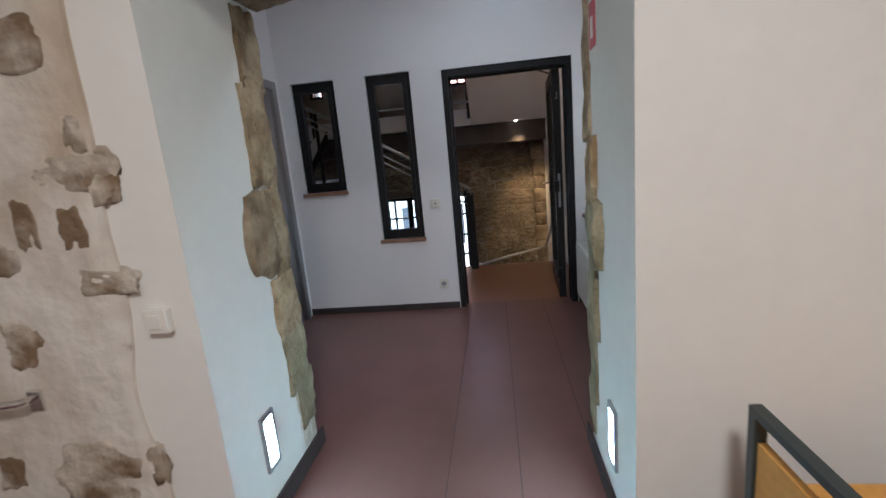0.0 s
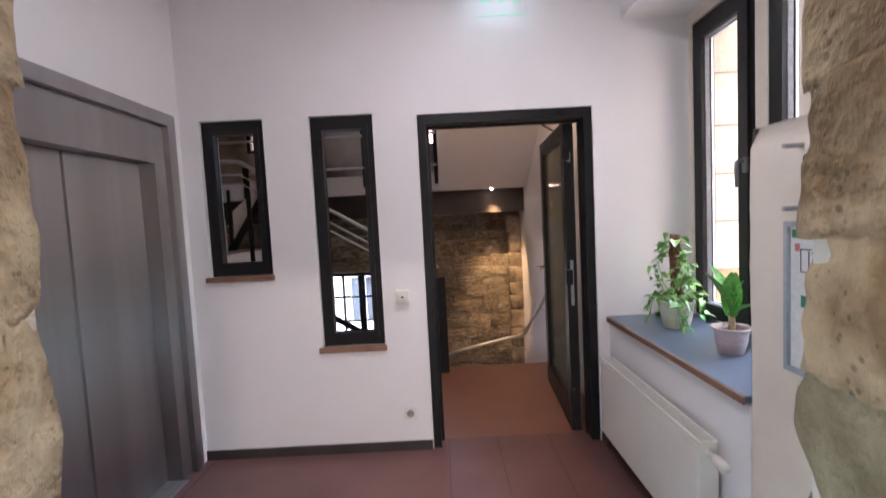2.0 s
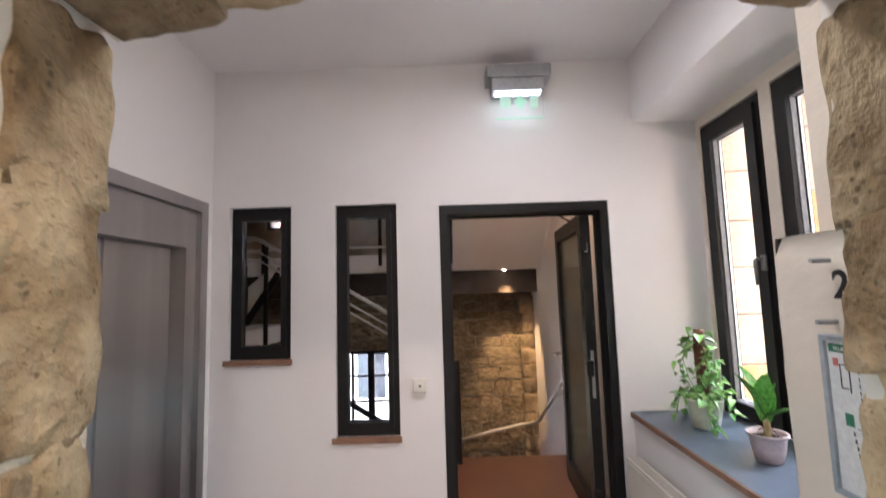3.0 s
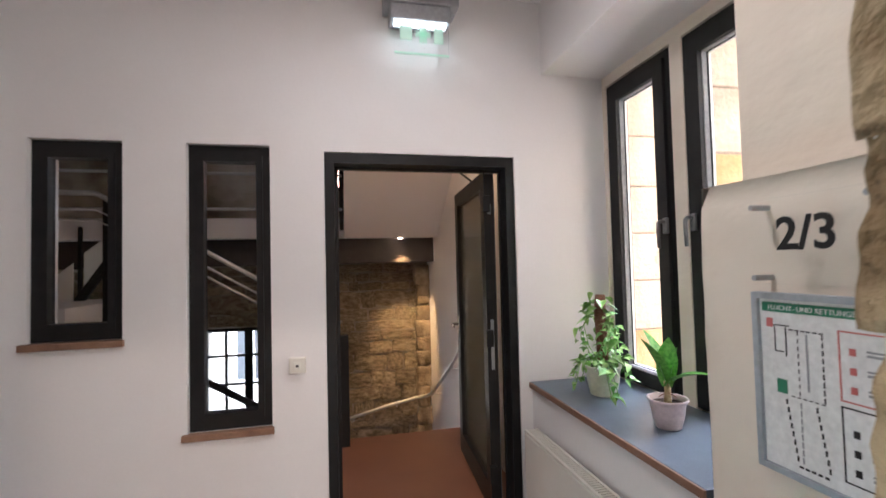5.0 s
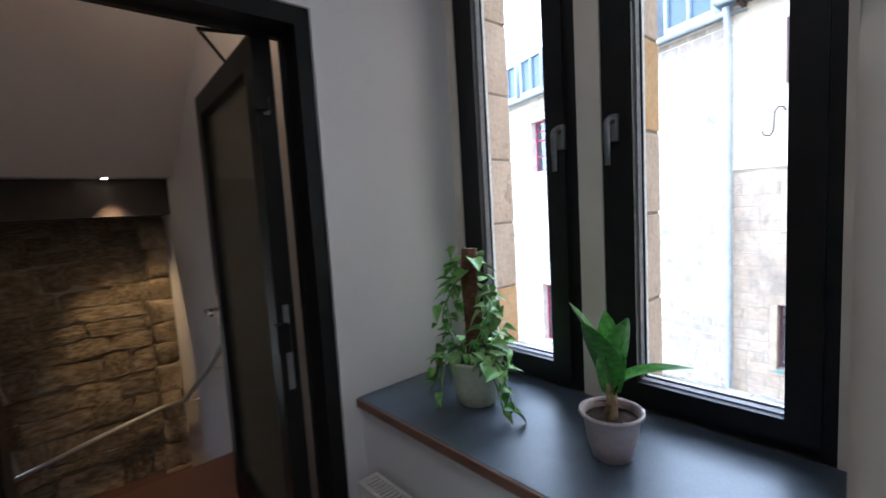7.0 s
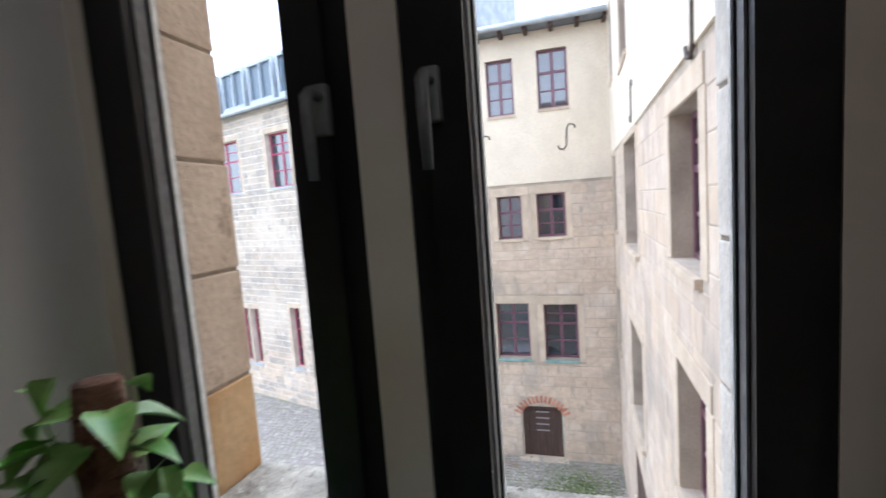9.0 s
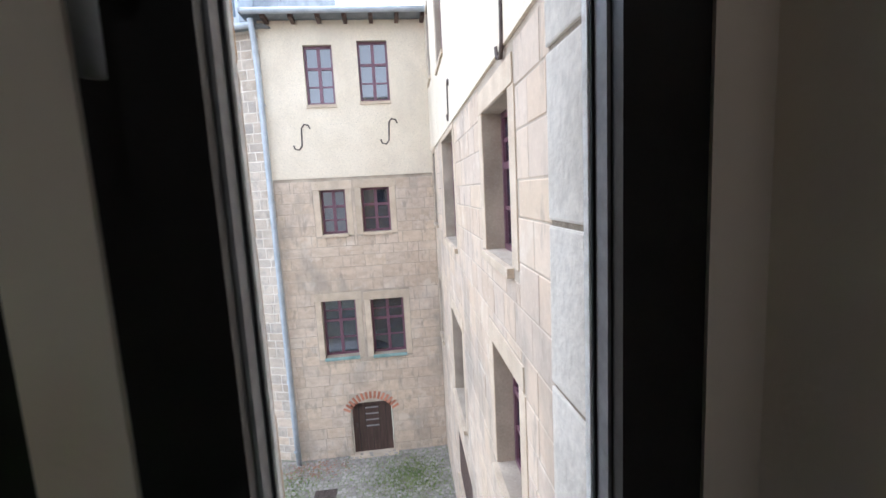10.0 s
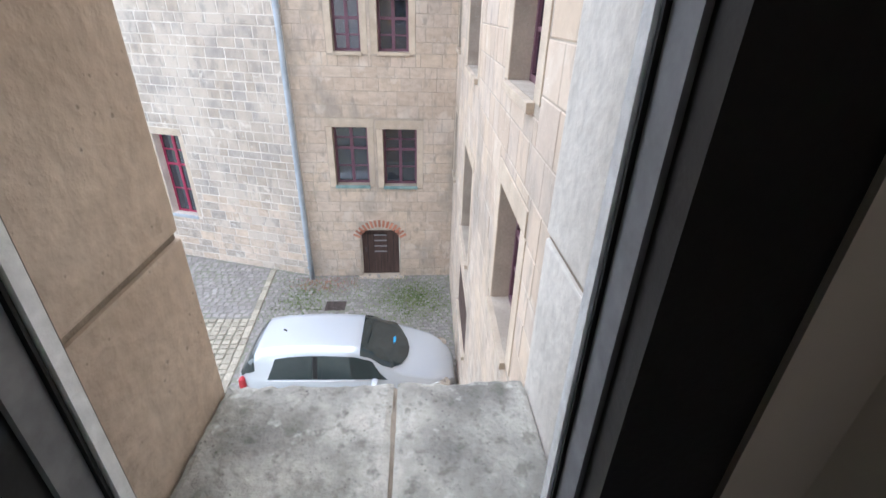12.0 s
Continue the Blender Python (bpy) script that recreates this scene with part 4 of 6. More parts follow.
under(part("board", bbox(1.93, 1.95, 3.38, 4.21, 0.30, 0.635, 0.003), M_ORANGE), be)
for x, y, z in ((0.5, 2.2, 3.1), (0.73, 5.85, 3.06)):
    cl = thing("ceiling_lamp", (x, y, z), "plain round ceiling lamp", "lamp")
    part("lamp_base", lathe([(0.20, -0.06), (0.22, -0.03), (0.22, 0.0)], 32), M_ALU, cl)

# ---- stairwell fittings ----


def casement(name, x0, x1, z0, z1, cols, rows, label):
    w = thing(name, ((x0 + x1) / 2, SN, z0), label, "window", "stairwell windows", "structure")
    under(part("window_frame", slab("y", SN + 0.06, SN + 0.12, x0, x1, z0, z1, [(x0 + 0.05, x1 - 0.05, z0 + 0.05, z1 - 0.05)]), M_FRAME), w)
    for i in range(1, cols):
        x = x0 + (x1 - x0) * i / cols
        t = 0.045 if i % 2 == 0 else 0.014
        under(part("mullion", bbox(x - t, x + t, SN + 0.065, SN + 0.115, z0 + 0.05, z1 - 0.05), M_FRAME), w)
    for j in range(1, rows):
        z = z0 + (z1 - z0) * j / rows
        under(part("glazing_bar", bbox(x0 + 0.05, x1 - 0.05, SN + 0.07, SN + 0.11, z - 0.014, z + 0.014), M_FRAME), w)
    p = under(part("pane", bbox(x0 + 0.04, x1 - 0.04, SN + 0.088, SN + 0.093, z0 + 0.04, z1 - 0.04), M_GLASS), w)
    p.visible_shadow = False


casement("window_5", LOWW[0], LOWW[1], LOWW[2], LOWW[3], 6, 4, "dark-framed stair window with small panes")
casement("window_6", UPW[0], UPW[1], UPW[2], UPW[3], 4, 3, "dark-framed upper stair window with small panes")

# steps down from the landing, turning under the flight
for k in range(5):
    bm = bbox(0.62, 1.66, 8.72 + 0.27 * k, 8.72 + 0.27 * (k + 1) + (0.55 if k == 4 else 0), -0.17 * (k + 1) - 0.17, -0.17 * (k + 1))
    setting("stair_step", bm, M_FLOOR, "brown stair step leading down", "stairs")
setting("stair_newel", bbox(0.50, 0.585, 8.55, 8.64, -0.4, 0.92, 0.004), M_FRAME, "dark newel post at the landing", "railing")
setting("stair_guard", bbox(0.53, 0.56, 8.64, 9.3, -0.8, 0.55), M_FRAME, "dark panel beside the stairs", "railing")

rail = thing("wall_handrail", (1.6, 9.5, 0.3), "slim steel handrail following the stairs down", "handrail")
under(part("rail", rod([(1.59, 8.45, 0.84), (1.59, 8.73, 0.70), (1.59, 9.1, 0.47), (1.59, 9.6, 0.20), (1.59, 10.1, -0.07), (1.585, 10.35, -0.165), (1.54, 10.46, -0.205), (1.45, 10.5, -0.225), (1.05, 10.5, -0.305), (0.35, 10.5, -0.475)], 0.021, 12), M_TUBE, None, "", True), rail)
for p in [(1.59, 9.0, 0.53), (1.59, 9.9, 0.04)]:
    under(part("bracket", rod([(p[0], p[1], p[2]), (p[0], p[1], p[2] - 0.06), (1.662, p[1], p[2] - 0.06)], 0.007, 8), M_TUBE), rail)
for x, z in ((1.2, -0.275), (0.65, -0.402)):
    under(part("bracket", rod([(x, 10.5, z), (x, 10.5, z - 0.05), (x, 10.64, z - 0.05)], 0.007, 8), M_TUBE), rail)

# railing of the flight that rises to the west, seen through the slit windows
fl = thing("stair_railing", (-0.6, 9.2, 0), "steel tube railing along the rising stair flight", "railing")
SL = (2.20 - 0.93) / -2.07


def flight_z(x):
    return (x - 0.5) * SL


bm = bmesh.new()
a = [bm.verts.new((x, 9.22 + dy, flight_z(x) + dz)) for dy in (0, 0.02) for x, dz in ((0.5, -0.30), (-1.6, -0.30), (-1.6, -0.23), (0.5, -0.23))]
for f in ((0, 1, 2, 3), (4, 5, 6, 7), (0, 1, 5, 4), (1, 2, 6, 5), (2, 3, 7, 6), (3, 0, 4, 7)):
    bm.faces.new([a[i] for i in f])
under(part("stringer", bm, M_FRAME), fl)
for dz, r in ((0.93, 0.021), (0.79, 0.012), (0.70, 0.012)):
    under(part("handrail", rod([(0.52, 9.20, 0.02 + dz), (-1.57, 9.20, flight_z(-1.57) + dz), (-2.1, 9.20, flight_z(-1.57) + dz + 0.01)], r, 12), M_TUBE, None, "", True), fl)
for x in (0.45, -1.5):
    under(part("post", bbox(x - 0.02, x + 0.02, 9.19, 9.22, flight_z(x) - 0.25, flight_z(x) + 0.90), M_FRAME), fl)
setting("stair_upper_landing", bbox(-2.7, -1.6, 8.8, 10.14, 1.02, 1.22), M_WALL, "white landing edge beyond the flight", "stairs")
setting("stair_side_wall", bbox(-2.7, -1.25, 9.4, 9.5, -0.4, 1.02), M_WALL, "white wall below the flight", "wall")

# railing on the half landing
hr = thing("landing_railing", (-0.4, 9.97, 2.06), "steel railing with dark posts on the half landing", "railing")
for x in (0.54, -0.35, -1.2):
    under(part("post", bbox(x - 0.022, x + 0.022, 9.93, 9.95, 1.92, 3.0), M_FRAME), hr)
for z in (2.16, 2.55, 2.98):
    under(part("rail", rod([(-2.6, 9.93, z), (0.55, 9.93, z)], 0.016 if z < 2.9 else 0.022, 10), M_TUBE, None, "", True), hr)

# warm spot under the half landing
M_SPOT = plain("spot_glow", (1.0, 0.8, 0.5), 0.4, 0.0, 6.0, (1.0, 0.74, 0.42))
sp = thing("ceiling_spot", (1.22, 10.10, 1.84), "small recessed warm spotlight", "lamp")
under(part("rim", rod([(1.22, 10.0, 1.838), (1.22, 10.0, 1.828)], 0.045, 20), M_CHROME), sp)
under(part("bulb", rod([(1.22, 10.0, 1.829), (1.22, 10.0, 1.822)], 0.018, 20), M_SPOT, None, "glowing bulb"), sp)
spot = new("spot_light", bpy.data.lights.new("spot_light", "SPOT"))
spot.data.energy, spot.data.color, spot.data.spot_size, spot.data.spot_blend, spot.data.shadow_soft_size = 7.0, (1.0, 0.60, 0.24), radians(54), 0.8, 0.03
spot.matrix_world = look((1.22, 10.0, 1.80), (1.42, 10.62, 0.0))

# flight beyond, rising to the east, with its posts and rail
casement("window_7", FARW[0], FARW[1], FARW[2], FARW[3], 1, 1, "dark-framed window behind the far stair flight")
uf = thing("far_stair_railing", (-2.0, 9.9, 1.2), "dark posts and steel rail of the far stair flight", "railing")
bm = bmesh.new()
a = [bm.verts.new((x, 9.88 + dy, z)) for dy in (0, 0.04) for x, z in ((-2.65, 0.25), (-1.62, 1.79), (-1.62, 1.94), (-2.65, 0.40))]
for f in ((0, 1, 2, 3), (4, 5, 6, 7), (0, 1, 5, 4), (1, 2, 6, 5), (2, 3, 7, 6), (3, 0, 4, 7)):
    bm.faces.new([a[i] for i in f])
under(part("stringer", bm, M_FRAME), uf)
for quad in (((-2.62, 0.52), (-2.10, 1.13), (-2.10, 1.60), (-2.62, 1.17)), ((-2.005, 1.345), (-1.66, 1.80), (-1.66, 1.99), (-2.005, 1.70))):
    bm = bmesh.new()
    fr = [bm.verts.new((x, 9.885, z)) for x, z in quad]
    bk = [bm.verts.new((x, 9.897, z)) for x, z in quad]
    bm.faces.new(fr)
    bm.faces.new(bk)
    for i in range(4):
        bm.faces.new((fr[i], fr[(i + 1) % 4], bk[(i + 1) % 4], bk[i]))
    under(part("infill_panel", bm, M_RAD, None, "white balustrade panel"), uf)
for x, z in ((-2.05, 1.35), (-1.83, 1.65)):
    under(part("post", bbox(x - 0.018, x + 0.018, 9.90, 9.92, z - 0.1, z + 0.62), M_FRAME), uf)
under(part("rail", rod([(-2.6, 9.9, 2.335), (-1.93, 9.9, 2.32), (-1.60, 9.9, 2.13)], 0.022, 10), M_TUBE, None, "", True), uf)

# ---- outer window reveals ----
setting("wall_outer", slab("x", 2.232, 2.523, 5.1, 8.2, -6.2, 6.5, [(5.935, 6.468, 0.70, 2.66), (6.567, 7.155, 0.70, 2.66)]), M_JOINT, "outer stone wall round the two windows", "wall")
REV = thing("stone_reveals", (2.34, 6.5, 0.8), "dressed sandstone jambs outside the windows", "window jamb", "", "structure")


def jamb_block(y0, y1, z0, z1, mat, k):
    bm = bbox(-0.147, 0.147, -(y1 - y0) / 2, (y1 - y0) / 2, -(z1 - z0) / 2 + 0.005, (z1 - z0) / 2 - 0.005, 0.005)
    for v in bm.verts:
        v.co.y += 0.004 * noise.noise(v.co * 6 + Vector((k, 0, 0)))
    ob = part("stone_block", bm, mat, REV)
    ob.location = (2.382 - 2.34, (y0 + y1) / 2 - 6.5, (z0 + z1) / 2 - 0.8)


NZ = [0.74, 1.065, 1.370, 1.665, 1.96, 2.28, 2.66]
PZ = [0.74, 1.083, 1.396, 1.684, 2.0, 2.32, 2.66]
SZ = [0.74, 1.082, 1.396, 1.70, 2.05, 2.36, 2.66]
for k in range(6):
    jamb_block(7.150, 7.45, NZ[k], NZ[k + 1], M_ORANGE_STONE if k == 0 else M_REVEAL, k)
    jamb_block(6.463, 6.572, PZ[k], PZ[k + 1], M_ORANGE_STONE if k == 3 else M_REVEAL, k + 10)
    jamb_block(5.60, 5.940, SZ[k], SZ[k + 1], M_REVEAL_LIT, k + 20)
for y0, y1 in ((5.94, 6.463), (6.572, 7.15)):
    ob = part("stone_lintel", bbox(2.236, 2.529, y0 + 0.003, y1 - 0.003, 2.662, 2.95, 0.01), M_REVEAL, REV)
    ob.location = -REV.location


def sill_stone(y0, y1, seed):
    bm = bbox(2.234, 2.535, y0, y1, 0.60, 0.785)
    bmesh.ops.subdivide_edges(bm, edges=bm.edges, cuts=26, use_grid_fill=True)
    for v in bm.verts:
        if v.co.z > 0.78:
            e = min(v.co.y - y0, y1 - v.co.y, 2.535 - v.co.x)
            v.co.z += 0.05 * (2.535 - v.co.x) + 0.0022 * noise.noise(v.co * 9 + Vector((seed, 0, 0))) + 0.0016 * noise.noise(v.co * 45) - (0.003 + 0.006 * abs(noise.noise(v.co * 25)) if e < 0.004 else 0)
            if seed in (2, 4) and y1 - v.co.y < 0.075:
                v.co.z += 0.0045 * noise.noise(v.co * 60) + 0.002
        if v.co.x > 2.53:
            v.co.x += 0.007 * noise.noise(v.co * 14) + 0.006 * noise.noise(v.co * 50)
    return tagged(part("outer_sill", bm, M_OUT_SILL, None, "", False), "weathered grey stone sill slab outside the window", "window sill", "", "structure")


sill_stone(5.942, 6.1655, 1)
sill_stone(6.172, 6.458, 2)
bm = bbox(2.236, 2.528, 6.160, 6.178, 0.62, 0.779)
bmesh.ops.subdivide_edges(bm, edges=bm.edges, cuts=14, use_grid_fill=True)
for v in bm.verts:
    if v.co.z > 0.778:
        v.co.z += 0.05 * (2.535 - v.co.x) + 0.006 * noise.noise(v.co * 70) + 0.004 * noise.noise(v.co * 22)
setting("sill_joint", bm, M_JOINT, "crumbling mortar between the sill slabs", "mortar")
sill_stone(6.576, 6.86, 3)
sill_stone(6.866, 7.146, 4)
setting("sill_flashing", bbox(2.20, 2.233, 5.95, 7.146, 0.78, 0.811), M_FRAME, "dark frame foot above the stone sill", "trim")

# ---- the courtyard ----
G = -6.15
tagged(part("ground", bbox(-400, 400, -400, 400, G - 1.0, G - 0.004), M_EARTH), "dark earth and moss between the cobbles", "ground", "", "structure")
FX, RY = 14.2, 5.05
F_LOW = [(7.44, 8.38, -3.10, -1.46), (6.09, 7.02, -3.12, -1.50)]
F_MID = [(7.49, 8.17, 0.42, 1.63), (6.29, 7.06, 0.43, 1.64)]
F_UP = [(7.53, 8.27, 3.88, 5.38), (6.09, 6.88, 3.93, 5.47)]
F_DOOR = (6.63, 7.81, G, -4.54)


def facade(name, origin, turn, length, height, holes, depth, mat, label):
    """A wall in its own frame: u along it, v up, its face at w = 0 looking to -w; returns the thing."""
    th = thing(name, origin, label, "facade", "", "structure")
    th.rotation_euler = (0, 0, radians(turn))
    bm = slab("y", 0.0, depth, 0.0, length, -0.1, height, holes)
    part("wall", bm, mat, th)
    return th


def facade_window(th, hole, mat, back=0.22, cols=2, rows=3, sill=None, sash=0.06):
    u0, u1, v0, v1 = hole
    w = part("window", slab("y", back, back + 0.07, u0, u1, v0, v1, [(u0 + sash, (u0 + u1) / 2 - sash * 0.7, v0 + sash, v1 - sash), ((u0 + u1) / 2 + sash * 0.7, u1 - sash, v0 + sash, v1 - sash)]), mat, th)
    part("pane", bbox(u0 + 0.03, u1 - 0.03, back + 0.03, back + 0.045, v0 + 0.03, v1 - 0.03), M_PANE, w)
    part("transom", bbox(u0 + sash, u1 - sash, back + 0.002, back + 0.06, v0 + (v1 - v0) * 0.62 - 0.035, v0 + (v1 - v0) * 0.62 + 0.035), mat, w)
    part("glazing_bar", bbox(u0 + sash, u1 - sash, back + 0.012, back + 0.05, v0 + (v1 - v0) * 0.31 - 0.02, v0 + (v1 - v0) * 0.31 + 0.02), mat, w)
    if rows > 3:
        part("glazing_bar", bbox(u0 + sash, u1 - sash, back + 0.012, back + 0.05, v0 + (v1 - v0) * 0.80 - 0.02, v0 + (v1 - v0) * 0.80 + 0.02), mat, w)
    # thin dark sheet behind the pane, standing in for the unlit room
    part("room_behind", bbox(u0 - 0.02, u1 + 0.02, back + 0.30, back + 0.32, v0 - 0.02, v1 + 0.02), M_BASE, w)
    if sill:
        part("sill", bbox(u0 - 0.02, u1 + 0.02, -0.06, back, v0 - 0.085, v0 - 0.004, 0.006), sill, w)


def iron_anchor(th, u, v, s=0.55):
    pts = [(u + s * 0.42, -0.03, v + s * 0.38), (u + s * 0.36, -0.03, v + s * 0.55), (u + s * 0.16, -0.03, v + s * 0.60), (u + s * 0.02, -0.03, v + s * 0.42), (u, -0.03, v),
           (u - s * 0.02, -0.03, v - s * 0.42), (u - s * 0.16, -0.03, v - s * 0.60), (u - s * 0.36, -0.03, v - s * 0.55), (u - s * 0.42, -0.03, v - s * 0.38)]
    part("wall_anchor", rod(pts, 0.020, 8), M_IRON, th, "forged iron wall anchor", True)


# east facade: u runs towards -y, so the thing is turned by -90 and starts at y = 9.35
def fe(h):
    return (9.35 - h[1], 9.35 - h[0], h[2] - G, h[3] - G)


E_HOL = [fe(h) for h in F_LOW + F_MID + F_UP] + [fe(F_DOOR)]
EF = facade("facade_east", (FX, 9.35, G), -90, 9.35 - RY, 12.15, E_HOL, 0.7, M_POINTING_DARK, "courtyard front of sandstone below and ochre render above")
for k, h in enumerate(E_HOL[:6]):
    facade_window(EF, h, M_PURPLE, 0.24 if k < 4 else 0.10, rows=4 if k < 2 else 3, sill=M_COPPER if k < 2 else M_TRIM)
part("render_coat", slab("y", -0.025, 0.0, 0.0, 9.35 - RY, 1.96 - G, 12.14, [fe(h) for h in F_UP]), M_RENDER, EF, "ochre rendered upper wall")
for y, z in ((8.49, 3.05), (6.18, 3.12)):
    iron_anchor(EF, 9.35 - y, z - G)
u0, u1, v0, v1 = fe(F_DOOR)
dr = part("door", bbox(u0 + 0.02, u1 - 0.02, 0.14, 0.20, 0.02, v1 - 0.16), M_DOORWOOD, EF, "dark brown plank door with slotted vents")
for k in range(1, 6):
    x = u0 + (u1 - u0) * k / 6
    part("plank_joint", bbox(x - 0.006, x + 0.006, 0.136, 0.142, 0.03, v1 - 0.18), M_BLACK, dr)
for k in range(4):
    part("vent_slot", bbox((u0 + u1) / 2 - 0.19, (u0 + u1) / 2 + 0.19, 0.128, 0.139, 1.36 - k * 0.19, 1.40 - k * 0.19), M_ALU, dr, "pale metal vent slot")
part("door_handle", bbox(u0 + 0.10, u0 + 0.16, 0.11, 0.139, 0.80, 0.95), M_IRON, dr)
bm = bmesh.new()
for i in range(10):
    a0, a1 = math.pi * i / 10, math.pi * (i + 1) / 10
    r = (u1 - u0) / 2 - 0.02
    c = (u0 + u1) / 2
    q = [(c - r * math.cos(a0), 0.14, v1 - 0.17 + 0.16 * math.sin(a0)), (c - r * math.cos(a1), 0.14, v1 - 0.17 + 0.16 * math.sin(a1)), (c - r * math.cos(a1), 0.14, v1 - 0.18), (c - r * math.cos(a0), 0.14, v1 - 0.18)]
    fr = [bm.verts.new(p) for p in q]
    bk = [bm.verts.new((p[0], 0.20, p[2])) for p in q]
    bm.faces.new(fr)
    bm.faces.new(bk)
    bm.faces.new((fr[0], fr[1], bk[1], bk[0]))
part("door_arch", bm, M_DOORWOOD, dr)
for i in range(15):
    a = math.pi * (0.14 + 0.72 * (i + 0.5) / 15)
    c, r = (u0 + u1) / 2, 0.80
    ob = part("arch_brick", bbox(-0.035, 0.035, -0.012, 0.2, -0.11, 0.11, 0.006), M_BRICK, EF)
    ob.location = (c - r * math.cos(a), 0, v1 - 0.58 + r * math.sin(a))
    ob.rotation_euler = (0, a - math.pi / 2, 0)
part("threshold", bbox(u0 - 0.12, u1 + 0.12, -0.20, 0.25, -0.05, 0.014, 0.004), M_TRIM, EF)
# stone surrounds of the windows
for k, h in enumerate(E_HOL[:4]):
    a, b, c, d = h
    for p in ((a - 0.17, a - 0.006, c - 0.05, d + 0.005), (b + 0.006, b + 0.17, c - 0.05, d + 0.005)):
        part("jamb_stone", bbox(p[0], p[1], -0.012, 0.2, p[2], p[3], 0.008), M_TRIM, EF)
    part("lintel", bbox(a - 0.19, b + 0.19, -0.014, 0.2, d + 0.01, d + 0.24, 0.008), M_TRIM, EF)
rf = part("roof", bbox(-0.3, 9.35 - RY + 0.3, -0.55, 3.0, 12.16, 12.27), M_ROOF, EF, "dark slate roof edge")
part("gutter", rod([(-0.2, -0.62, 12.16), (9.35 - RY, -0.62, 12.18)], 0.075, 10), M_ZINC, rf).location = (0, 0, 0)
for k in range(7):
    part("rafter_end", bbox(0.2 + k * 0.66, 0.30 + k * 0.66, -0.5, -0.03, 12.04, 12.155), M_DOORWOOD, EF)

# north-east building, turned
LEN = 15.0
L_LOW = [(3.92, 4.84, 1.54, 4.10), (5.02, 5.94, 1.54, 4.10), (7.6, 8.2, 1.60, 4.05), (10.30, 10.88, 1.42, 3.85), (11.06, 11.64, 1.42, 3.85)]
L_UP = [(3.05, 4.05, 8.85, 10.95), (7.2, 8.6, 8.85, 10.95), (10.45, 12.75, 8.85, 11.0)]
TURN_L = math.degrees(math.atan2(-0.955, -0.297))
start = Vector((14.22, 9.32, G)) + Vector((0.297, 0.955, 0)) * LEN
NB_H = [(LEN - b, LEN - a, c, d) for a, b, c, d in L_LOW + L_UP]
NB = facade("facade_north_east", start, TURN_L, LEN, 12.0, NB_H, 0.7, M_POINTING, "turned sandstone block front with wine-red windows")
for k, h in enumerate(NB_H):
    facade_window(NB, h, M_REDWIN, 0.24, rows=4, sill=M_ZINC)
    a, b, c, d = h
    part("lintel", bbox(a - 0.12, b + 0.12, -0.014, 0.2, d + 0.006, d + 0.2, 0.008), M_TRIM, NB)
    part("jamb_stone", bbox(a - 0.14, a - 0.006, -0.012, 0.2, c, d, 0.008), M_TRIM, NB)
    part("jamb_stone", bbox(b + 0.006, b + 0.14, -0.012, 0.2, c, d, 0.008), M_TRIM, NB)
M_SKYPANE = plain("dormer_pane", (0.10, 0.14, 0.18), 0.08)
bm = bmesh.new()
sec = [(-0.35, 11.95), (0.25, 12.0), (1.35, 14.4), (4.5, 15.4), (4.5, 11.9)]
a = [bm.verts.new((-0.3, y, z)) for y, z in sec]
b = [bm.verts.new((LEN + 0.3, y, z)) for y, z in sec]
for i in range(5):
    bm.faces.new((a[i], a[(i + 1) % 5], b[(i + 1) % 5], b[i]))
bm.faces.new(a)
bm.faces.new(b)
rf = part("roof", bm, M_ROOF, NB, "blue-grey slate mansard roof")
for k in range(8):
    u = 0.4 + k * 1.8
    dm = part("dormer", slab("y", -0.05, 0.9, u, u + 1.5, 12.15, 13.75, [(u + 0.08, u + 0.72, 12.3, 13.6), (u + 0.78, u + 1.42, 12.3, 13.6)]), M_ZINC, NB, "zinc-framed dormer window")
    part("pane", bbox(u + 0.05, u + 1.45, 0.06, 0.08, 12.25, 13.65), M_SKYPANE, dm)
part("gutter", rod([(-0.2, -0.40, 11.93), (LEN, -0.40, 11.93)], 0.075, 10), M_ZINC, NB)

pipe = thing("rain_pipe", (14.1, 9.45, G), "pale zinc rain pipe in the corner of the courtyard", "rain pipe")
under(part("pipe", rod([(14.02, 9.36, G - 0.02), (14.02, 9.38, G + 1.2), (14.02, 9.40, 4.6), (14.0, 9.42, 5.5), (13.75, 9.4, 5.9)], 0.075, 12), M_ZINC, None, "", True), pipe)
for z in (G + 0.4, G + 2.5, G + 5.0, G + 7.5, G + 10):
    under(part("clamp", rod([(14.02, 9.385, z), (14.02, 9.386, z + 0.05)], 0.09, 12), M_ZINC), pipe)

# south wing: u runs towards -x when looking at it from the north
R_WIN = [(5.12, 6.25, 0.83, 2.20), (5.04, 6.10, -1.47, -0.12), (8.95, 10.9, 0.50, 2.42), (8.85, 10.5, -2.65, -0.90), (8.45, 10.35, -4.45, -3.45), (13.0, 13.9, 0.6, 2.42), (13.0, 13.9, -2.5, -0.9), (9.6, 11.0, 3.85, 5.7), (12.7, 13.6, 4.2, 5.9), (6.0, 7.1, 3.8, 5.7)]


def fs_(h):
    return (FX - h[1], FX - h[0], h[2] - G, h[3] - G)


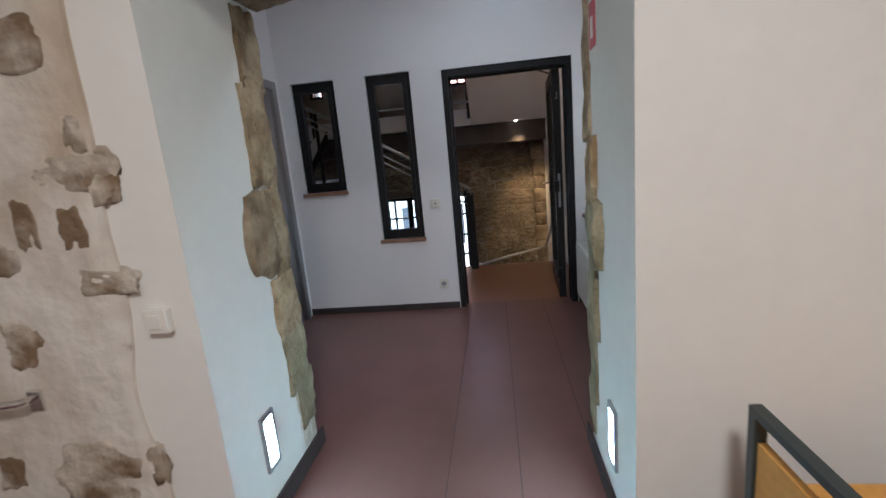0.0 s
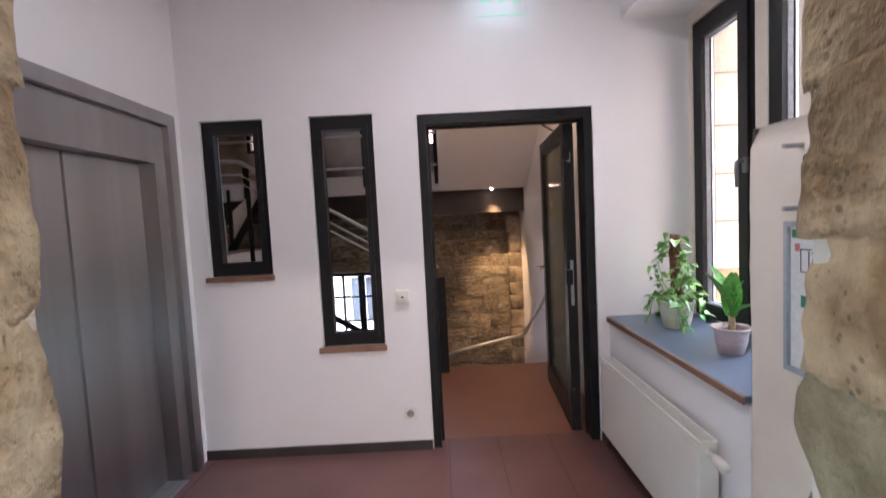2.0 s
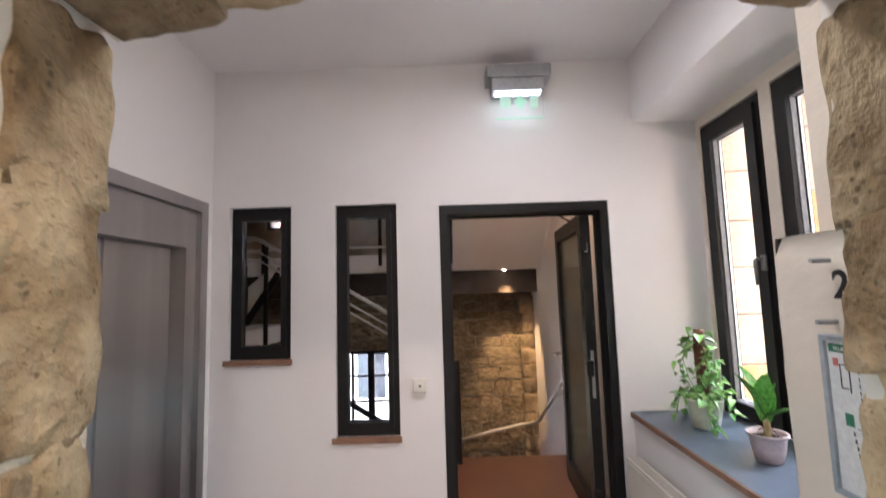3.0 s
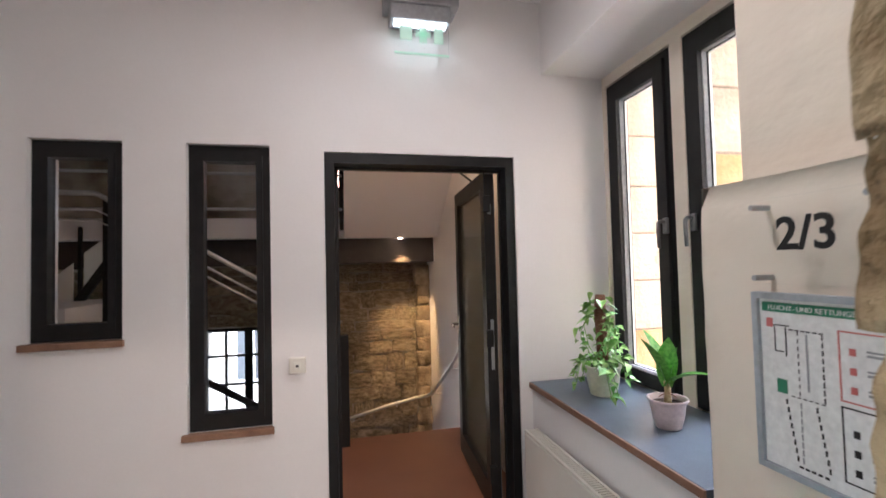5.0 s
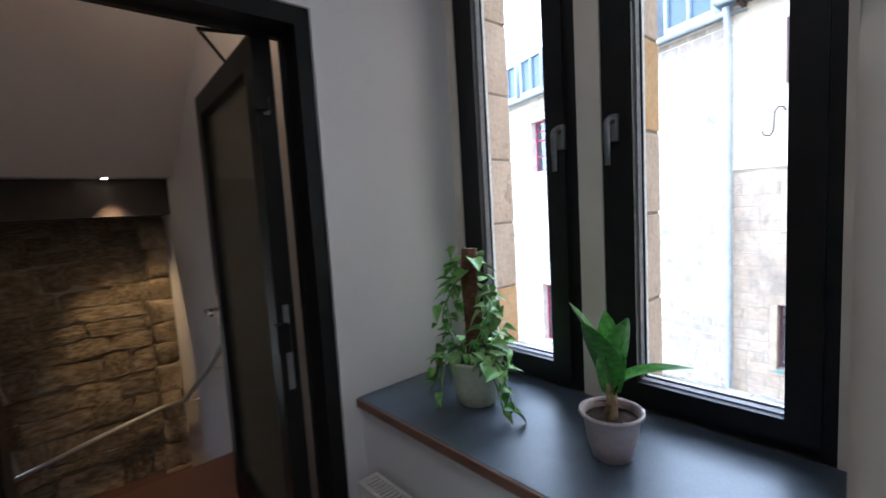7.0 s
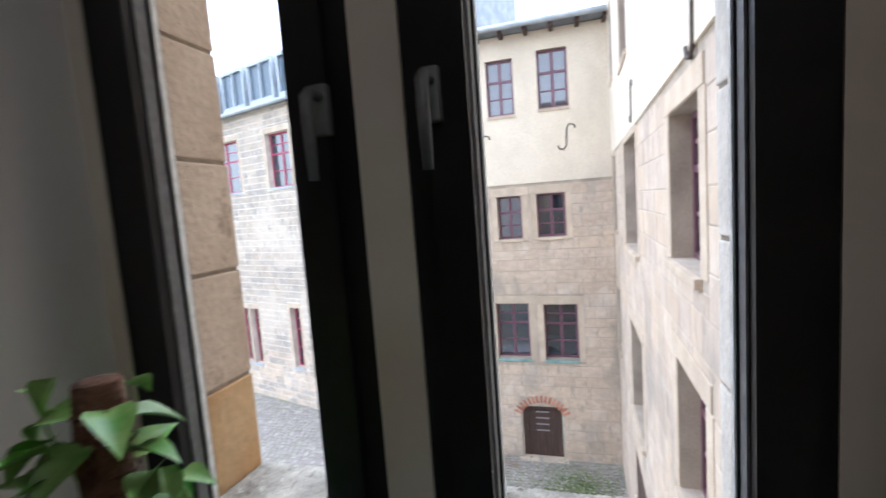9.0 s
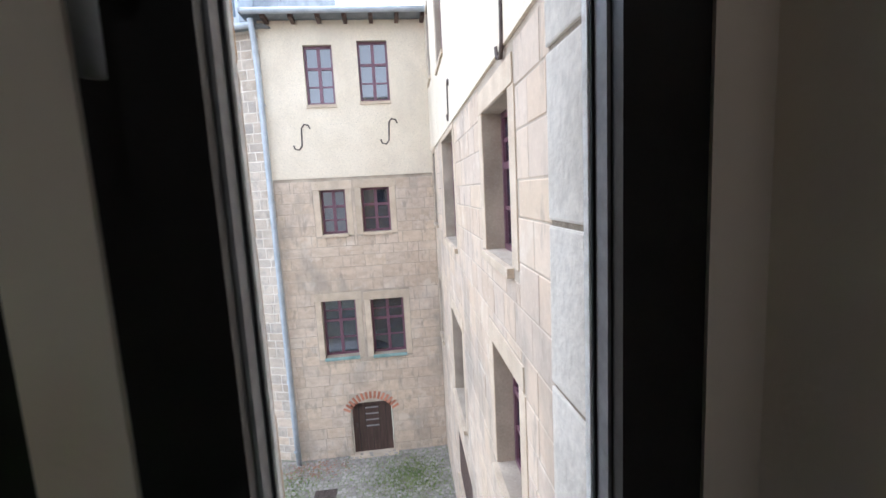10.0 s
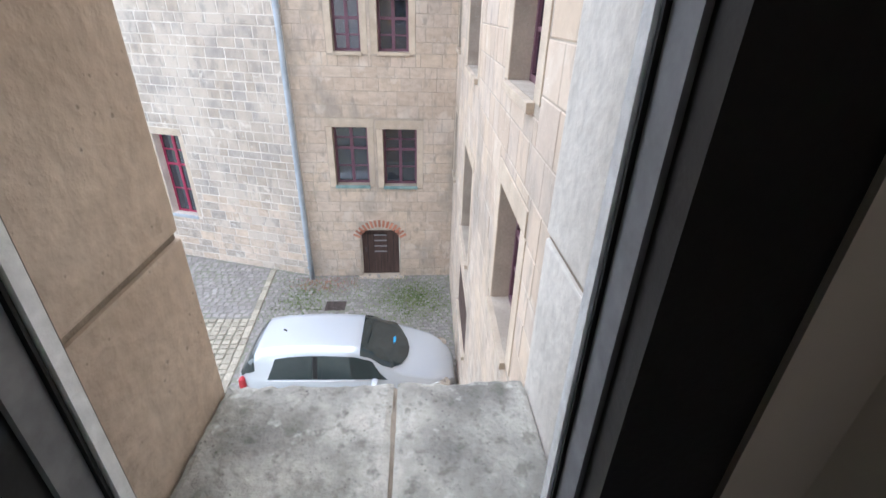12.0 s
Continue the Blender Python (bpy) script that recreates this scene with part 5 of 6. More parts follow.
S_HOL = [fs_(h) for h in R_WIN]
SF = facade("facade_south", (FX, RY, G), 178.4, FX - 2.52, 13.4, S_HOL, 0.7, M_POINTING_DARK, "sandstone front of the south wing with deep window reveals")
for k, h in enumerate(S_HOL):
    facade_window(SF, h, M_PURPLE, 0.10 if k > 6 else 0.07 if k == 4 else 0.19, rows=4, sill=M_TRIM)
    a, b, c, d = h
    # dark board added over this pane, its colour standing in for the opening's shade
    if k == 4:
        part("shutter", bbox(a + 0.01, b - 0.01, 0.0, 0.03, c + 0.01, d - 0.01), M_DOORWOOD, SF, "dark board added for the shade in the window opening")
    if k < 7 and k != 4:
        part("lintel", bbox(a - 0.16, b + 0.16, -0.014, 0.3, d + 0.006, d + 0.22, 0.008), M_TRIM, SF)
        part("jamb_stone", bbox(a - 0.2, a - 0.004, -0.012, 0.3, c, d, 0.008), M_TRIM, SF)
        part("jamb_stone", bbox(b + 0.004, b + 0.2, -0.012, 0.3, c, d, 0.008), M_TRIM, SF)
part("render_coat", slab("y", -0.025, 0.0, 0.0, FX - 2.52, 2.52 - G, 13.4, [h for h in S_HOL if h[2] > 9]), M_RENDER, SF, "ochre rendered upper wall")
for x, z in ((5.13, 2.75), (9.1, 2.90)):
    iron_anchor(SF, FX - x, z - G, 0.5)
rf = part("roof", bbox(-0.3, FX - 2.0, -0.5, 3.0, 13.4, 13.52), M_ROOF, SF)

# a pale neighbouring house seen through the stair windows
nh = thing("neighbour_house", (-2, 17.5, G), "pale rendered house with a red tiled roof behind the stairs", "house")
under(part("wall", slab("y", 17.0, 17.4, -9.0, 1.9, G - 0.2, 2.0, [(x, x + 0.9, z, z + 1.4) for x in (-7, -4.5, -2.2, -0.6, 0.6) for z in (-4.6, -1.4)]), M_RENDER), nh)
for x in (-7, -4.5, -2.2, -0.6, 0.6):
    for z in (-4.6, -1.4):
        w = under(part("window", slab("y", 17.1, 17.16, x, x + 0.9, z, z + 1.4, [(x + 0.06, x + 0.42, z + 0.06, z + 1.34), (x + 0.48, x + 0.84, z + 0.06, z + 1.34)]), M_RAD), nh)
        gp = part("pane", bbox(x + 0.03, x + 0.87, 17.125, 17.135, z + 0.03, z + 1.37), M_PANE, w)
        gp.location = -nh.location - w.location
bm = bmesh.new()
vs = [bm.verts.new(p) for p in ((-9.4, 16.6, 1.9), (2.2, 16.6, 1.9), (2.2, 25.0, 9.0), (-9.4, 25.0, 9.0), (-9.4, 16.6, 1.75), (2.2, 16.6, 1.75), (2.2, 25.0, 8.85), (-9.4, 25.0, 8.85))]
for f in ((0, 1, 2, 3), (4, 5, 6, 7), (0, 1, 5, 4), (1, 2, 6, 5), (2, 3, 7, 6), (3, 0, 4, 7)):
    bm.faces.new([vs[i] for i in f])
under(part("roof", bm, M_BRICK, None, "red tiled roof"), nh)

# ---- potted plants ----


def leaf_mesh(name, length, width, mat, fold=0.25, droop=0.35, heart=True, rows=6):
    bm = bmesh.new()
    grid = []
    for i in range(rows + 1):
        t = i / rows
        w = width * (math.sin(math.pi * min(1, t ** 0.62)) if heart else math.sin(math.pi * (0.12 + 0.87 * t)) ** 0.72)
        w = max(w, 0.0008)
        z = -droop * length * t * t
        grid.append([bm.verts.new((k * w * 0.5, length * t, z + abs(k) * w * fold)) for k in (-1, -0.5, 0, 0.5, 1)])
    for a, b in zip(grid, grid[1:]):
        for k in range(4):
            bm.faces.new((a[k], a[k + 1], b[k + 1], b[k]))
    me = bpy.data.meshes.new(name)
    for f in bm.faces:
        f.smooth = True
    bm.to_mesh(me)
    bm.free()
    me.materials.append(mat)
    return me


rng = random.Random(4)
P1 = Vector((1.86, 6.80, 0.808))
po = thing("potted_pothos", P1, "trailing pothos on a coir pole in a cream pot", "plant")
pot = part("pot", lathe([(0.062, 0.0), (0.066, 0.006), (0.080, 0.07), (0.088, 0.135), (0.094, 0.142), (0.094, 0.152), (0.084, 0.152), (0.080, 0.125)], 36), M_POT_W, po, "cream glazed pot", True)
part("soil", lathe([(0.001, 0.132), (0.082, 0.128)], 24), M_SOIL, po)
bm = rod([(0, 0, 0.11), (0.003, 0.0, 0.28), (-0.004, 0.003, 0.42), (0, 0, 0.515)], [0.027, 0.030, 0.029, 0.026], 14)
part("coir_pole", bm, M_COIR, po, "brown coir moss pole", True)
for k in range(9):
    z = 0.16 + k * 0.04
    part("binding", rod([(0.031 * math.cos(a), 0.031 * math.sin(a), z + 0.004 * math.sin(a * 2)) for a in [i * math.pi / 5 for i in range(11)]], 0.0016, 5), M_COIR, po)
LEAVES = [leaf_mesh("pothos_leaf", 0.062, 0.042, M_LEAF), leaf_mesh("pothos_leaf", 0.048, 0.034, M_LEAF, 0.3, 0.5), leaf_mesh("pothos_leaf", 0.038, 0.028, M_LEAF_DARK, 0.2, 0.6)]


def place_leaf(name, me, where, yaw, pitch, parent, size=1.0, roll=0):
    ob = new(name, me)
    ob.parent = parent
    ob.matrix_local = Matrix.LocRotScale(where, Euler((pitch, roll, yaw), "XYZ"), (size, size, size))
    return ob


# vines: some climb the pole, more hang over the rim
for v in range(16):
    a = v * 2.4 + rng.uniform(-0.3, 0.3)
    up = v % 2 == 0
    r0 = 0.03 if up else 0.07
    pts = []
    for i in range(7):
        t = i / 6
        if up:
            r = 0.03 + 0.075 * math.sin(t * 2.6) * (0.5 + 0.1 * (v % 5)) + rng.uniform(-0.008, 0.012)
            pts.append(Vector((r * math.cos(a + t * 1.4), r * math.sin(a + t * 1.4), 0.13 + (0.16 + 0.028 * (v % 9)) * t)))
        else:
            r = 0.06 + (0.06 + 0.025 * (v % 4)) * t ** 0.8
            h = 0.15 + 0.05 * math.sin(t * 2.6) - (0.10 + 0.012 * (v % 4)) * t * t
            pts.append(Vector((r * math.cos(a + 0.2 * t), r * math.sin(a + 0.2 * t), max(h, 0.015))))
    part("vine", rod(pts, 0.0022, 5), M_LEAF, po, "", True)
    for i, p in enumerate(pts):
        for rep in range(2 if i else 1):
            yaw = a - math.pi / 2 + rng.uniform(-1.5, 1.5)
            q = p + Vector((rng.uniform(-0.015, 0.015), rng.uniform(-0.015, 0.015), rng.uniform(-0.008, 0.016)))
            place_leaf("leaf", rng.choice(LEAVES), q, yaw, rng.uniform(-0.9, 0.5), po, rng.uniform(0.65, 1.2), rng.uniform(-0.5, 0.5))

for k in range(9):
    a = k * 2.4
    place_leaf("leaf", LEAVES[0], Vector((0.025 * math.cos(a), 0.025 * math.sin(a), 0.40 + 0.012 * k)), a - math.pi / 2, rng.uniform(-0.3, 0.6), po, rng.uniform(1.0, 1.4), rng.uniform(-0.4, 0.4))

P2 = Vector((1.85, 6.315, 0.808))
dp = thing("potted_dracaena", P2, "young dracaena with broad leaves in a mauve pot", "plant")
part("pot", lathe([(0.046, 0.0), (0.050, 0.004), (0.062, 0.05), (0.068, 0.098), (0.074, 0.108), (0.080, 0.115), (0.079, 0.121), (0.070, 0.119), (0.066, 0.095)], 40), M_POT_P, dp, "mauve ceramic pot with flared rim", True)
part("soil", lathe([(0.001, 0.101), (0.067, 0.098)], 24), M_SOIL, dp)
part("stem", rod([(0.0, 0.0, 0.09), (0.003, 0, 0.14), (0.002, 0.001, 0.19)], [0.017, 0.013, 0.014], 10), surface("stem_bark", (0.32, 0.20, 0.11), (0.45, 0.38, 0.20), 30, 0.8, 0.4), dp, "", True)
LONG = leaf_mesh("dracaena_leaf", 0.25, 0.095, M_LEAF_DARK, 0.20, 0.16, False, 10)
ARCH = leaf_mesh("dracaena_leaf", 0.19, 0.082, M_LEAF_DARK, 0.20, 0.60, False, 10)
for me, yaw, pitch, size in [(LONG, 0.5, 1.33, 0.98), (LONG, 2.6, 1.38, 0.88), (LONG, -0.9, 1.45, 0.80), (LONG, 1.5, 1.22, 0.92), (ARCH, 3.55, 0.95, 0.90), (LONG, 4.6, 1.42, 0.66)]:
    place_leaf("leaf", me, (0.002, 0.0, 0.165), yaw, pitch, dp, size)
for k in range(4):
    place_leaf("dry_leaf", leaf_mesh("dry_leaf", 0.045, 0.012, M_COIR, 0.2, 0.4, False, 4), (0, 0, 0.135), k * 1.7, 0.2, dp)

# ---- parked car ----
car = thing("car", (9.48, 7.50, G), "silver five-door hatchback parked on the cobbles", "car")


def tab(s, table):
    for (a, va), (b, vb) in zip(table, table[1:]):
        if s <= b:
            t = (s - a) / (b - a)
            t = t * t * (3 - 2 * t)
            return va + (vb - va) * t
    return table[-1][1]


TOP = [(0.0, 0.92), (0.06, 1.04), (0.22, 1.28), (0.42, 1.49), (0.85, 1.56), (1.5, 1.58), (2.2, 1.545), (2.45, 1.47), (2.85, 1.23), (3.25, 1.01), (3.5, 0.94), (3.85, 0.82), (4.08, 0.66), (4.2, 0.52)]
BELT = [(0.0, 0.88), (0.3, 0.98), (2.6, 0.95), (3.15, 0.93), (3.6, 0.82), (4.05, 0.62), (4.2, 0.50)]
HALF = [(0.0, 0.60), (0.10, 0.71), (0.30, 0.81), (0.65, 0.87), (1.5, 0.88), (3.0, 0.88), (3.6, 0.83), (4.0, 0.68), (4.2, 0.42)]
STN = [0, 0.05, 0.12, 0.2, 0.3, 0.42, 0.55, 0.75, 0.95, 1.2, 1.45, 1.6, 1.85, 2.1, 2.25, 2.35, 2.55, 2.75, 2.95, 3.15, 3.3, 3.5, 3.7, 3.9, 4.02, 4.12, 4.2]


def ring(s):
    """Half section of the car at s metres from its tail, from sill to centre line."""
    top, belt, half = tab(s, TOP), tab(s, BELT), tab(s, HALF)
    cab = max(0.0, top - belt)
    lean = min(1.0, cab / 0.55)
    wt = half * (0.95 - 0.22 * lean)
    out = [(half * 0.92, 0.22), (half * 0.985, 0.36), (half, 0.58 * min(1, belt / 0.9)), (half * 0.97, belt - 0.03), (half * 0.95, belt)]
    for t in (0.33, 0.66, 0.88):
        out.append((half * 0.95 + (wt - half * 0.95) * t, belt + cab * 0.93 * t))
    out += [(wt * 0.93, belt + cab * 0.955), (wt * 0.7, belt + cab * 0.99), (wt * 0.35, top), (0.0, top + 0.004)]
    return out


def car_pos(s, x, z):
    return Vector((x, 1.05 * (2.1 - s), z))


def side_glass(s0, s1, rake0, rake1, side, push=0.007, t0=0.03, t1=0.86):
    """Glass laid on the flank between belt and roof; its ends may lean forward towards the roof."""
    bm = bmesh.new()
    rows = []
    for i in range(13):
        row = []
        for j in range(6):
            t = t0 + (t1 - t0) * j / 5
            a, b = s0 + rake0 * j / 5, s1 + rake1 * j / 5
            s = a + (b - a) * i / 12
            t *= 1 - 0.16 * max(0.0, (1.25 - s) / 0.65) ** 2 - 0.10 * max(0.0, (s - 1.6) / 1.4) ** 2
            top, belt, half = tab(s, TOP), tab(s, BELT), tab(s, HALF)
            cab = max(0.0, top - belt)
            wt = half * (0.95 - 0.22 * min(1.0, cab / 0.55))
            row.append(bm.verts.new(car_pos(s, side * (half * 0.95 + (wt - half * 0.95) * t + push), belt + cab * 0.93 * t + push * 0.4)))
        rows.append(row)
    for a, b in zip(rows, rows[1:]):
        for i in range(5):
            bm.faces.new((a[i], a[i + 1], b[i + 1], b[i]))
    return bm


bm = bmesh.new()
rows = []
for s in STN:
    r = ring(s)
    full = [(x, z) for x, z in r] + [(-x, z) for x, z in r[-2::-1]]
    rows.append([bm.verts.new(car_pos(s, x, z)) for x, z in full])
for a, b in zip(rows, rows[1:]):
    for i in range(len(a) - 1):
        bm.faces.new((a[i], a[i + 1], b[i + 1], b[i]))
    bm.faces.new((a[-1], a[0], b[0], b[-1]))
bm.faces.new(rows[0])
bm.faces.new(rows[-1])
body = part("body", bm, M_SILVER, car, "silver bodywork", True)
for side in (1, -1):
    part("side_window", side_glass(0.60, 1.45, 0.16, 0.0, side), M_CARGLASS, car, "dark rear side window", True)
    part("door_pillar", side_glass(1.452, 1.538, 0.0, 0.0, side, 0.003), M_BLACK, car, "black pillar between the side windows", True)
    part("side_window", side_glass(1.54, 2.86, 0.0, -0.28, side), M_CARGLASS, car, "dark front side window tapering to the mirror", True)
    part("headlight", lump((0.20, 0.42, 0.14), 3, 0.02), M_CHROME, car, "clear swept headlight", True).location = car_pos(3.86, side * 0.64, 0.66)
    part("tail_light", lump((0.14, 0.12, 0.30), 5, 0.02), M_SIGNRED, car, "red tail light", True).location = car_pos(0.09, side * 0.70, 0.80)
    mir = part("door_mirror", lump((0.20, 0.12, 0.13), 7, 0.02), M_SILVER, car, "silver door mirror", True)
    mir.location = car_pos(2.62, side * 0.98, 0.98)
    for s in (0.78, 3.38):
        wh = part("wheel", rod([(side * 0.68, 2.1 - s, 0.31), (side * 0.885, 2.1 - s, 0.31)], 0.31, 28), M_TYRE, car, "", True)
        part("rim", rod([(side * 0.886, 2.1 - s, 0.31), (side * 0.892, 2.1 - s, 0.31)], 0.21, 24), M_ALU, wh)
    part("belt_trim", rod([tuple(car_pos(s, side * (ring(s)[4][0] + 0.006), ring(s)[4][1] - 0.006)) for s in (0.62, 1.0, 1.5, 2.0, 2.6)], 0.009, 6), M_CHROME, car)


def cross_skin(s_list, push, bow=0.0, ks=(7, 8, 9, 10, 11, 10, 9, 8, 7)):
    bm = bmesh.new()
    rows = []
    for s in s_list:
        r = ring(s)
        row = []
        for j, k in enumerate(ks):
            x0 = r[k][0]
            se = s - bow * (s - s_list[0]) / (s_list[-1] - s_list[0]) * (x0 / 0.62) ** 2
            x1, z1 = ring(se)[k]
            row.append(bm.verts.new(car_pos(se, x1 * (1 if j <= len(ks) // 2 else -1), z1 + push)))
        rows.append(row)
    for a, b in zip(rows, rows[1:]):
        for i in range(len(a) - 1):
            bm.faces.new((a[i], a[i + 1], b[i + 1], b[i]))
    return bm


part("windscreen", cross_skin([2.34, 2.45, 2.6, 2.75, 2.95, 3.12, 3.27], 0.030, 0.20), M_CARGLASS, car, "dark windscreen", True)
part("rear_window", cross_skin([0.06, 0.10, 0.15, 0.20, 0.25, 0.30], 0.014, -0.05, (5, 6, 7, 8, 9, 10, 11, 10, 9, 8, 7, 6, 5)), M_CARGLASS, car, "dark rear window", True)
part("aerial", rod([tuple(car_pos(0.85, 0, 1.56)), tuple(car_pos(0.79, 0, 1.60))], 0.014, 8), M_TYRE, car)
M_BLUECARD = plain("blue_card", (0.05, 0.35, 0.65), 0.5)
bm = bbox(-0.09, 0.09, -0.05, 0.05, -0.004, 0.004)
cd = part("parking_card", bm, M_BLUECARD, car, "blue parking disc behind the windscreen")
cd.location = car_pos(2.95, 0.05, 1.235)
cd.rotation_euler = (radians(-30), 0, 0)
for s, dx in ((3.16, 0.3), (3.16, -0.25)):
    part("wiper", rod([tuple(car_pos(3.14, dx, 1.035)), tuple(car_pos(3.06, dx - 0.5, 1.075))], 0.010, 6), M_TYRE, car)

# ---- ground pieces ----
drain = thing("drain_grate", (12.55, 8.42, G), "dark cast-iron drain grate set in the cobbles", "drain")
under(part("grate_frame", bbox(12.34, 12.76, 8.14, 8.70, G - 0.04, G + 0.012), M_IRON), drain)
for k in range(7):
    under(part("grate_bar", bbox(12.37, 12.73, 8.18 + k * 0.075, 8.205 + k * 0.075, G + 0.012, G + 0.028), M_IRON), drain)


def block_mesh(name, mat, bevel=0.14, seed=0, jitter=0.04):
    bm = bmesh.new()
    bmesh.ops.create_cube(bm, size=1.0)
    top = [e for e in bm.edges if all(v.co.z > 0 for v in e.verts)]
    bmesh.ops.bevel(bm, geom=top, offset=bevel, segments=1, affect="EDGES")
    r = random.Random(seed)
    for v in bm.verts:
        v.co += Vector((r.uniform(-1, 1), r.uniform(-1, 1), r.uniform(-1, 1))) * jitter
    me = bpy.data.meshes.new(name)
    bm.to_mesh(me)
    bm.free()
    me.materials.append(mat)
    return me


def pave(name, mat, x0, x1, y0, y1, sx, sy, seed, skip, label):
    """Joined small stones over a stretch of the plan."""
    r = random.Random(seed)
    verts, faces = [], []
    x, row = x0, 0
    while x < x1:
        y = y0 + (row % 2) * sy / 2 + r.uniform(0, 0.03)
        while y < y1:
            if not skip(x, y):
                w, d, h = sx * r.uniform(0.38, 0.49), sy * r.uniform(0.37, 0.49), r.uniform(-0.008, 0.006)
                c, jx = len(verts), r.uniform(-0.035, 0.035)
                for k, z in ((1.0, G - 0.03), (0.98, G - 0.004 + h), (0.72, G + 0.012 + h)):
                    for a, b in ((-1, -1), (1, -1), (1, 1), (-1, 1)):
                        verts.append((x + jx + a * w * k + r.uniform(-0.010, 0.010), y + b * d * k + r.uniform(-0.010, 0.010), z))
                for lv in (0, 4):
                    for i in range(4):
                        faces.append((c + lv + i, c + lv + (i + 1) % 4, c + lv + 4 + (i + 1) % 4, c + lv + 4 + i))
                faces.append((c + 8, c + 9, c + 10, c + 11))
            y += sy * r.uniform(0.92, 1.10)
        x += sx
        row += 1
    me = bpy.data.meshes.new(name)
    me.from_pydata(verts, [], faces)
    me.materials.append(mat)
    return tagged(new(name, me), label, "cobbles", "", "stuff")


def island_tint(mat, spread=0.30):
    """Varies a joined material from piece to piece."""
    n, l = mat.node_tree.nodes, mat.node_tree.links
    b = n["Principled BSDF"]
    src = b.inputs["Base Color"].links[0].from_socket
    geo, mr, sc = n.new("ShaderNodeNewGeometry"), n.new("ShaderNodeMapRange"), n.new("ShaderNodeVectorMath")
    mr.inputs["To Min"].default_value, mr.inputs["To Max"].default_value = 1 - spread, 1 + spread
    sc.operation = "SCALE"
    l.new(geo.outputs["Random Per Island"], mr.inputs["Value"])
    l.new(src, sc.inputs[0])
    l.new(mr.outputs[0], sc.inputs["Scale"])
    l.new(sc.outputs[0], b.inputs["Base Color"])


island_tint(M_COBBLE, 0.16)
in_drain = lambda x, y: 12.28 < x < 12.82 and 8.08 < y < 8.76
KERB = lambda x: 10.40 + (x - 9.6) * 0.06
beyond = lambda x, y: y > KERB(x) - 0.13 or x > (14.2 if y < 9.3 else front_line(y) - 0.05) or in_drain(x, y)
front_line = lambda y: 14.20 + (y - 9.3) * 0.31
pave("cobbles", M_COBBLE, 7.2, 14.7, 5.08, 10.9, 0.125, 0.14, 3, beyond, "grey rounded cobbles with mossy joints")
pave("far_cobbles", M_COBBLE, 7.4, 20.0, 10.5, 22.0, 0.19, 0.20, 5, lambda x, y: y < KERB(x) + 0.13 or x > front_line(y) - 0.05 or (x < 12.0 and y < 12.45), "grey cobbles further along the yard")
# moss and grass growing between the stones
verts, faces = [], []
r = random.Random(9)
for k in range(5600):
    q = r.random()
    if q < 0.75:
        x, y = r.gauss(12.9, 0.50), (r.gauss(6.2, 0.55) if k % 4 else r.gauss(9.3, 0.4))
    else:
        x, y = r.uniform(10.8, 14.1), r.uniform(5.1, 10.2)
    if x > 14.15 or y < 5.06 or in_drain(x, y) or (10.2 > x and y < 9.6):
        continue
    a, h, w = r.uniform(0, 6.28), r.uniform(0.025, 0.06), r.uniform(0.012, 0.026)
    dx, dy = math.cos(a), math.sin(a)
    c = len(verts)
    verts += [(x - dx * w, y - dy * w, G - 0.01), (x + dx * w, y + dy * w, G - 0.01), (x + dy * h * 0.7, y - dx * h * 0.7, G + h)]
    faces.append((c, c + 1, c + 2))
me = bpy.data.meshes.new("grass")
me.from_pydata(verts, [], faces)
me.materials.append(surface("moss_grass", (0.14, 0.20, 0.06), (0.24, 0.29, 0.12), 3, 0.8, 0.0))
tagged(new("grass", me), "tufts of grass and moss in the joints", "grass", "", "stuff")

# fallen leaves by the rain pipe
verts, faces = [], []
for k in range(420):
    x, y = r.gauss(13.75, 0.25), r.gauss(8.9, 0.55)
    if x > 14.1 or y > 10.2:
        continue
    a, w = r.uniform(0, 6.28), r.uniform(0.012, 0.03)
    dx, dy = math.cos(a) * w, math.sin(a) * w
    c = len(verts)
    verts += [(x - dx, y - dy, G + 0.012), (x + dy, y - dx, G + 0.022), (x + dx, y + dy, G + 0.014), (x - dy, y + dx, G + 0.024)]
    faces.append((c, c + 1, c + 2, c + 3))
me = bpy.data.meshes.new("leaf_litter")
me.from_pydata(verts, [], faces)
me.materials.append(surface("dry_leaves", (0.26, 0.12, 0.08), (0.36, 0.20, 0.13), 3, 0.8, 0.0))
tagged(new("leaf_litter", me), "reddish fallen leaves by the rain pipe", "leaves", "", "stuff")

# warm setts beyond the kerb line, and the kerb row
SETTS = thing("pavement", (10, 11, G), "warm grey setts beside a straight row of kerb stones", "pavement", "", "structure")
sett_meshes = [block_mesh("sett", M_SETT, 0.12, k) for k in range(5)]
r = random.Random(12)
count = 0
x = 8.1
while x < 12.0 and count < 298:
    y = KERB(x) + 0.20
    while y < 12.45 and count < 298:
        ob = new("sett", r.choice(sett_meshes))
        ob.parent = SETTS
        ob.location = (x - 10 + r.uniform(-0.008, 0.008), y - 11, r.uniform(-0.022, -0.010))
        ob.scale = (0.165 * r.uniform(0.82, 1.0), 0.20 * r.uniform(0.78, 1.0), 0.09)
        ob.rotation_euler = (0, 0, r.uniform(-0.12, 0.12))
        count += 1
        y += 0.212
    x += 0.178 if x > 9 else 0.19
x = 7.6
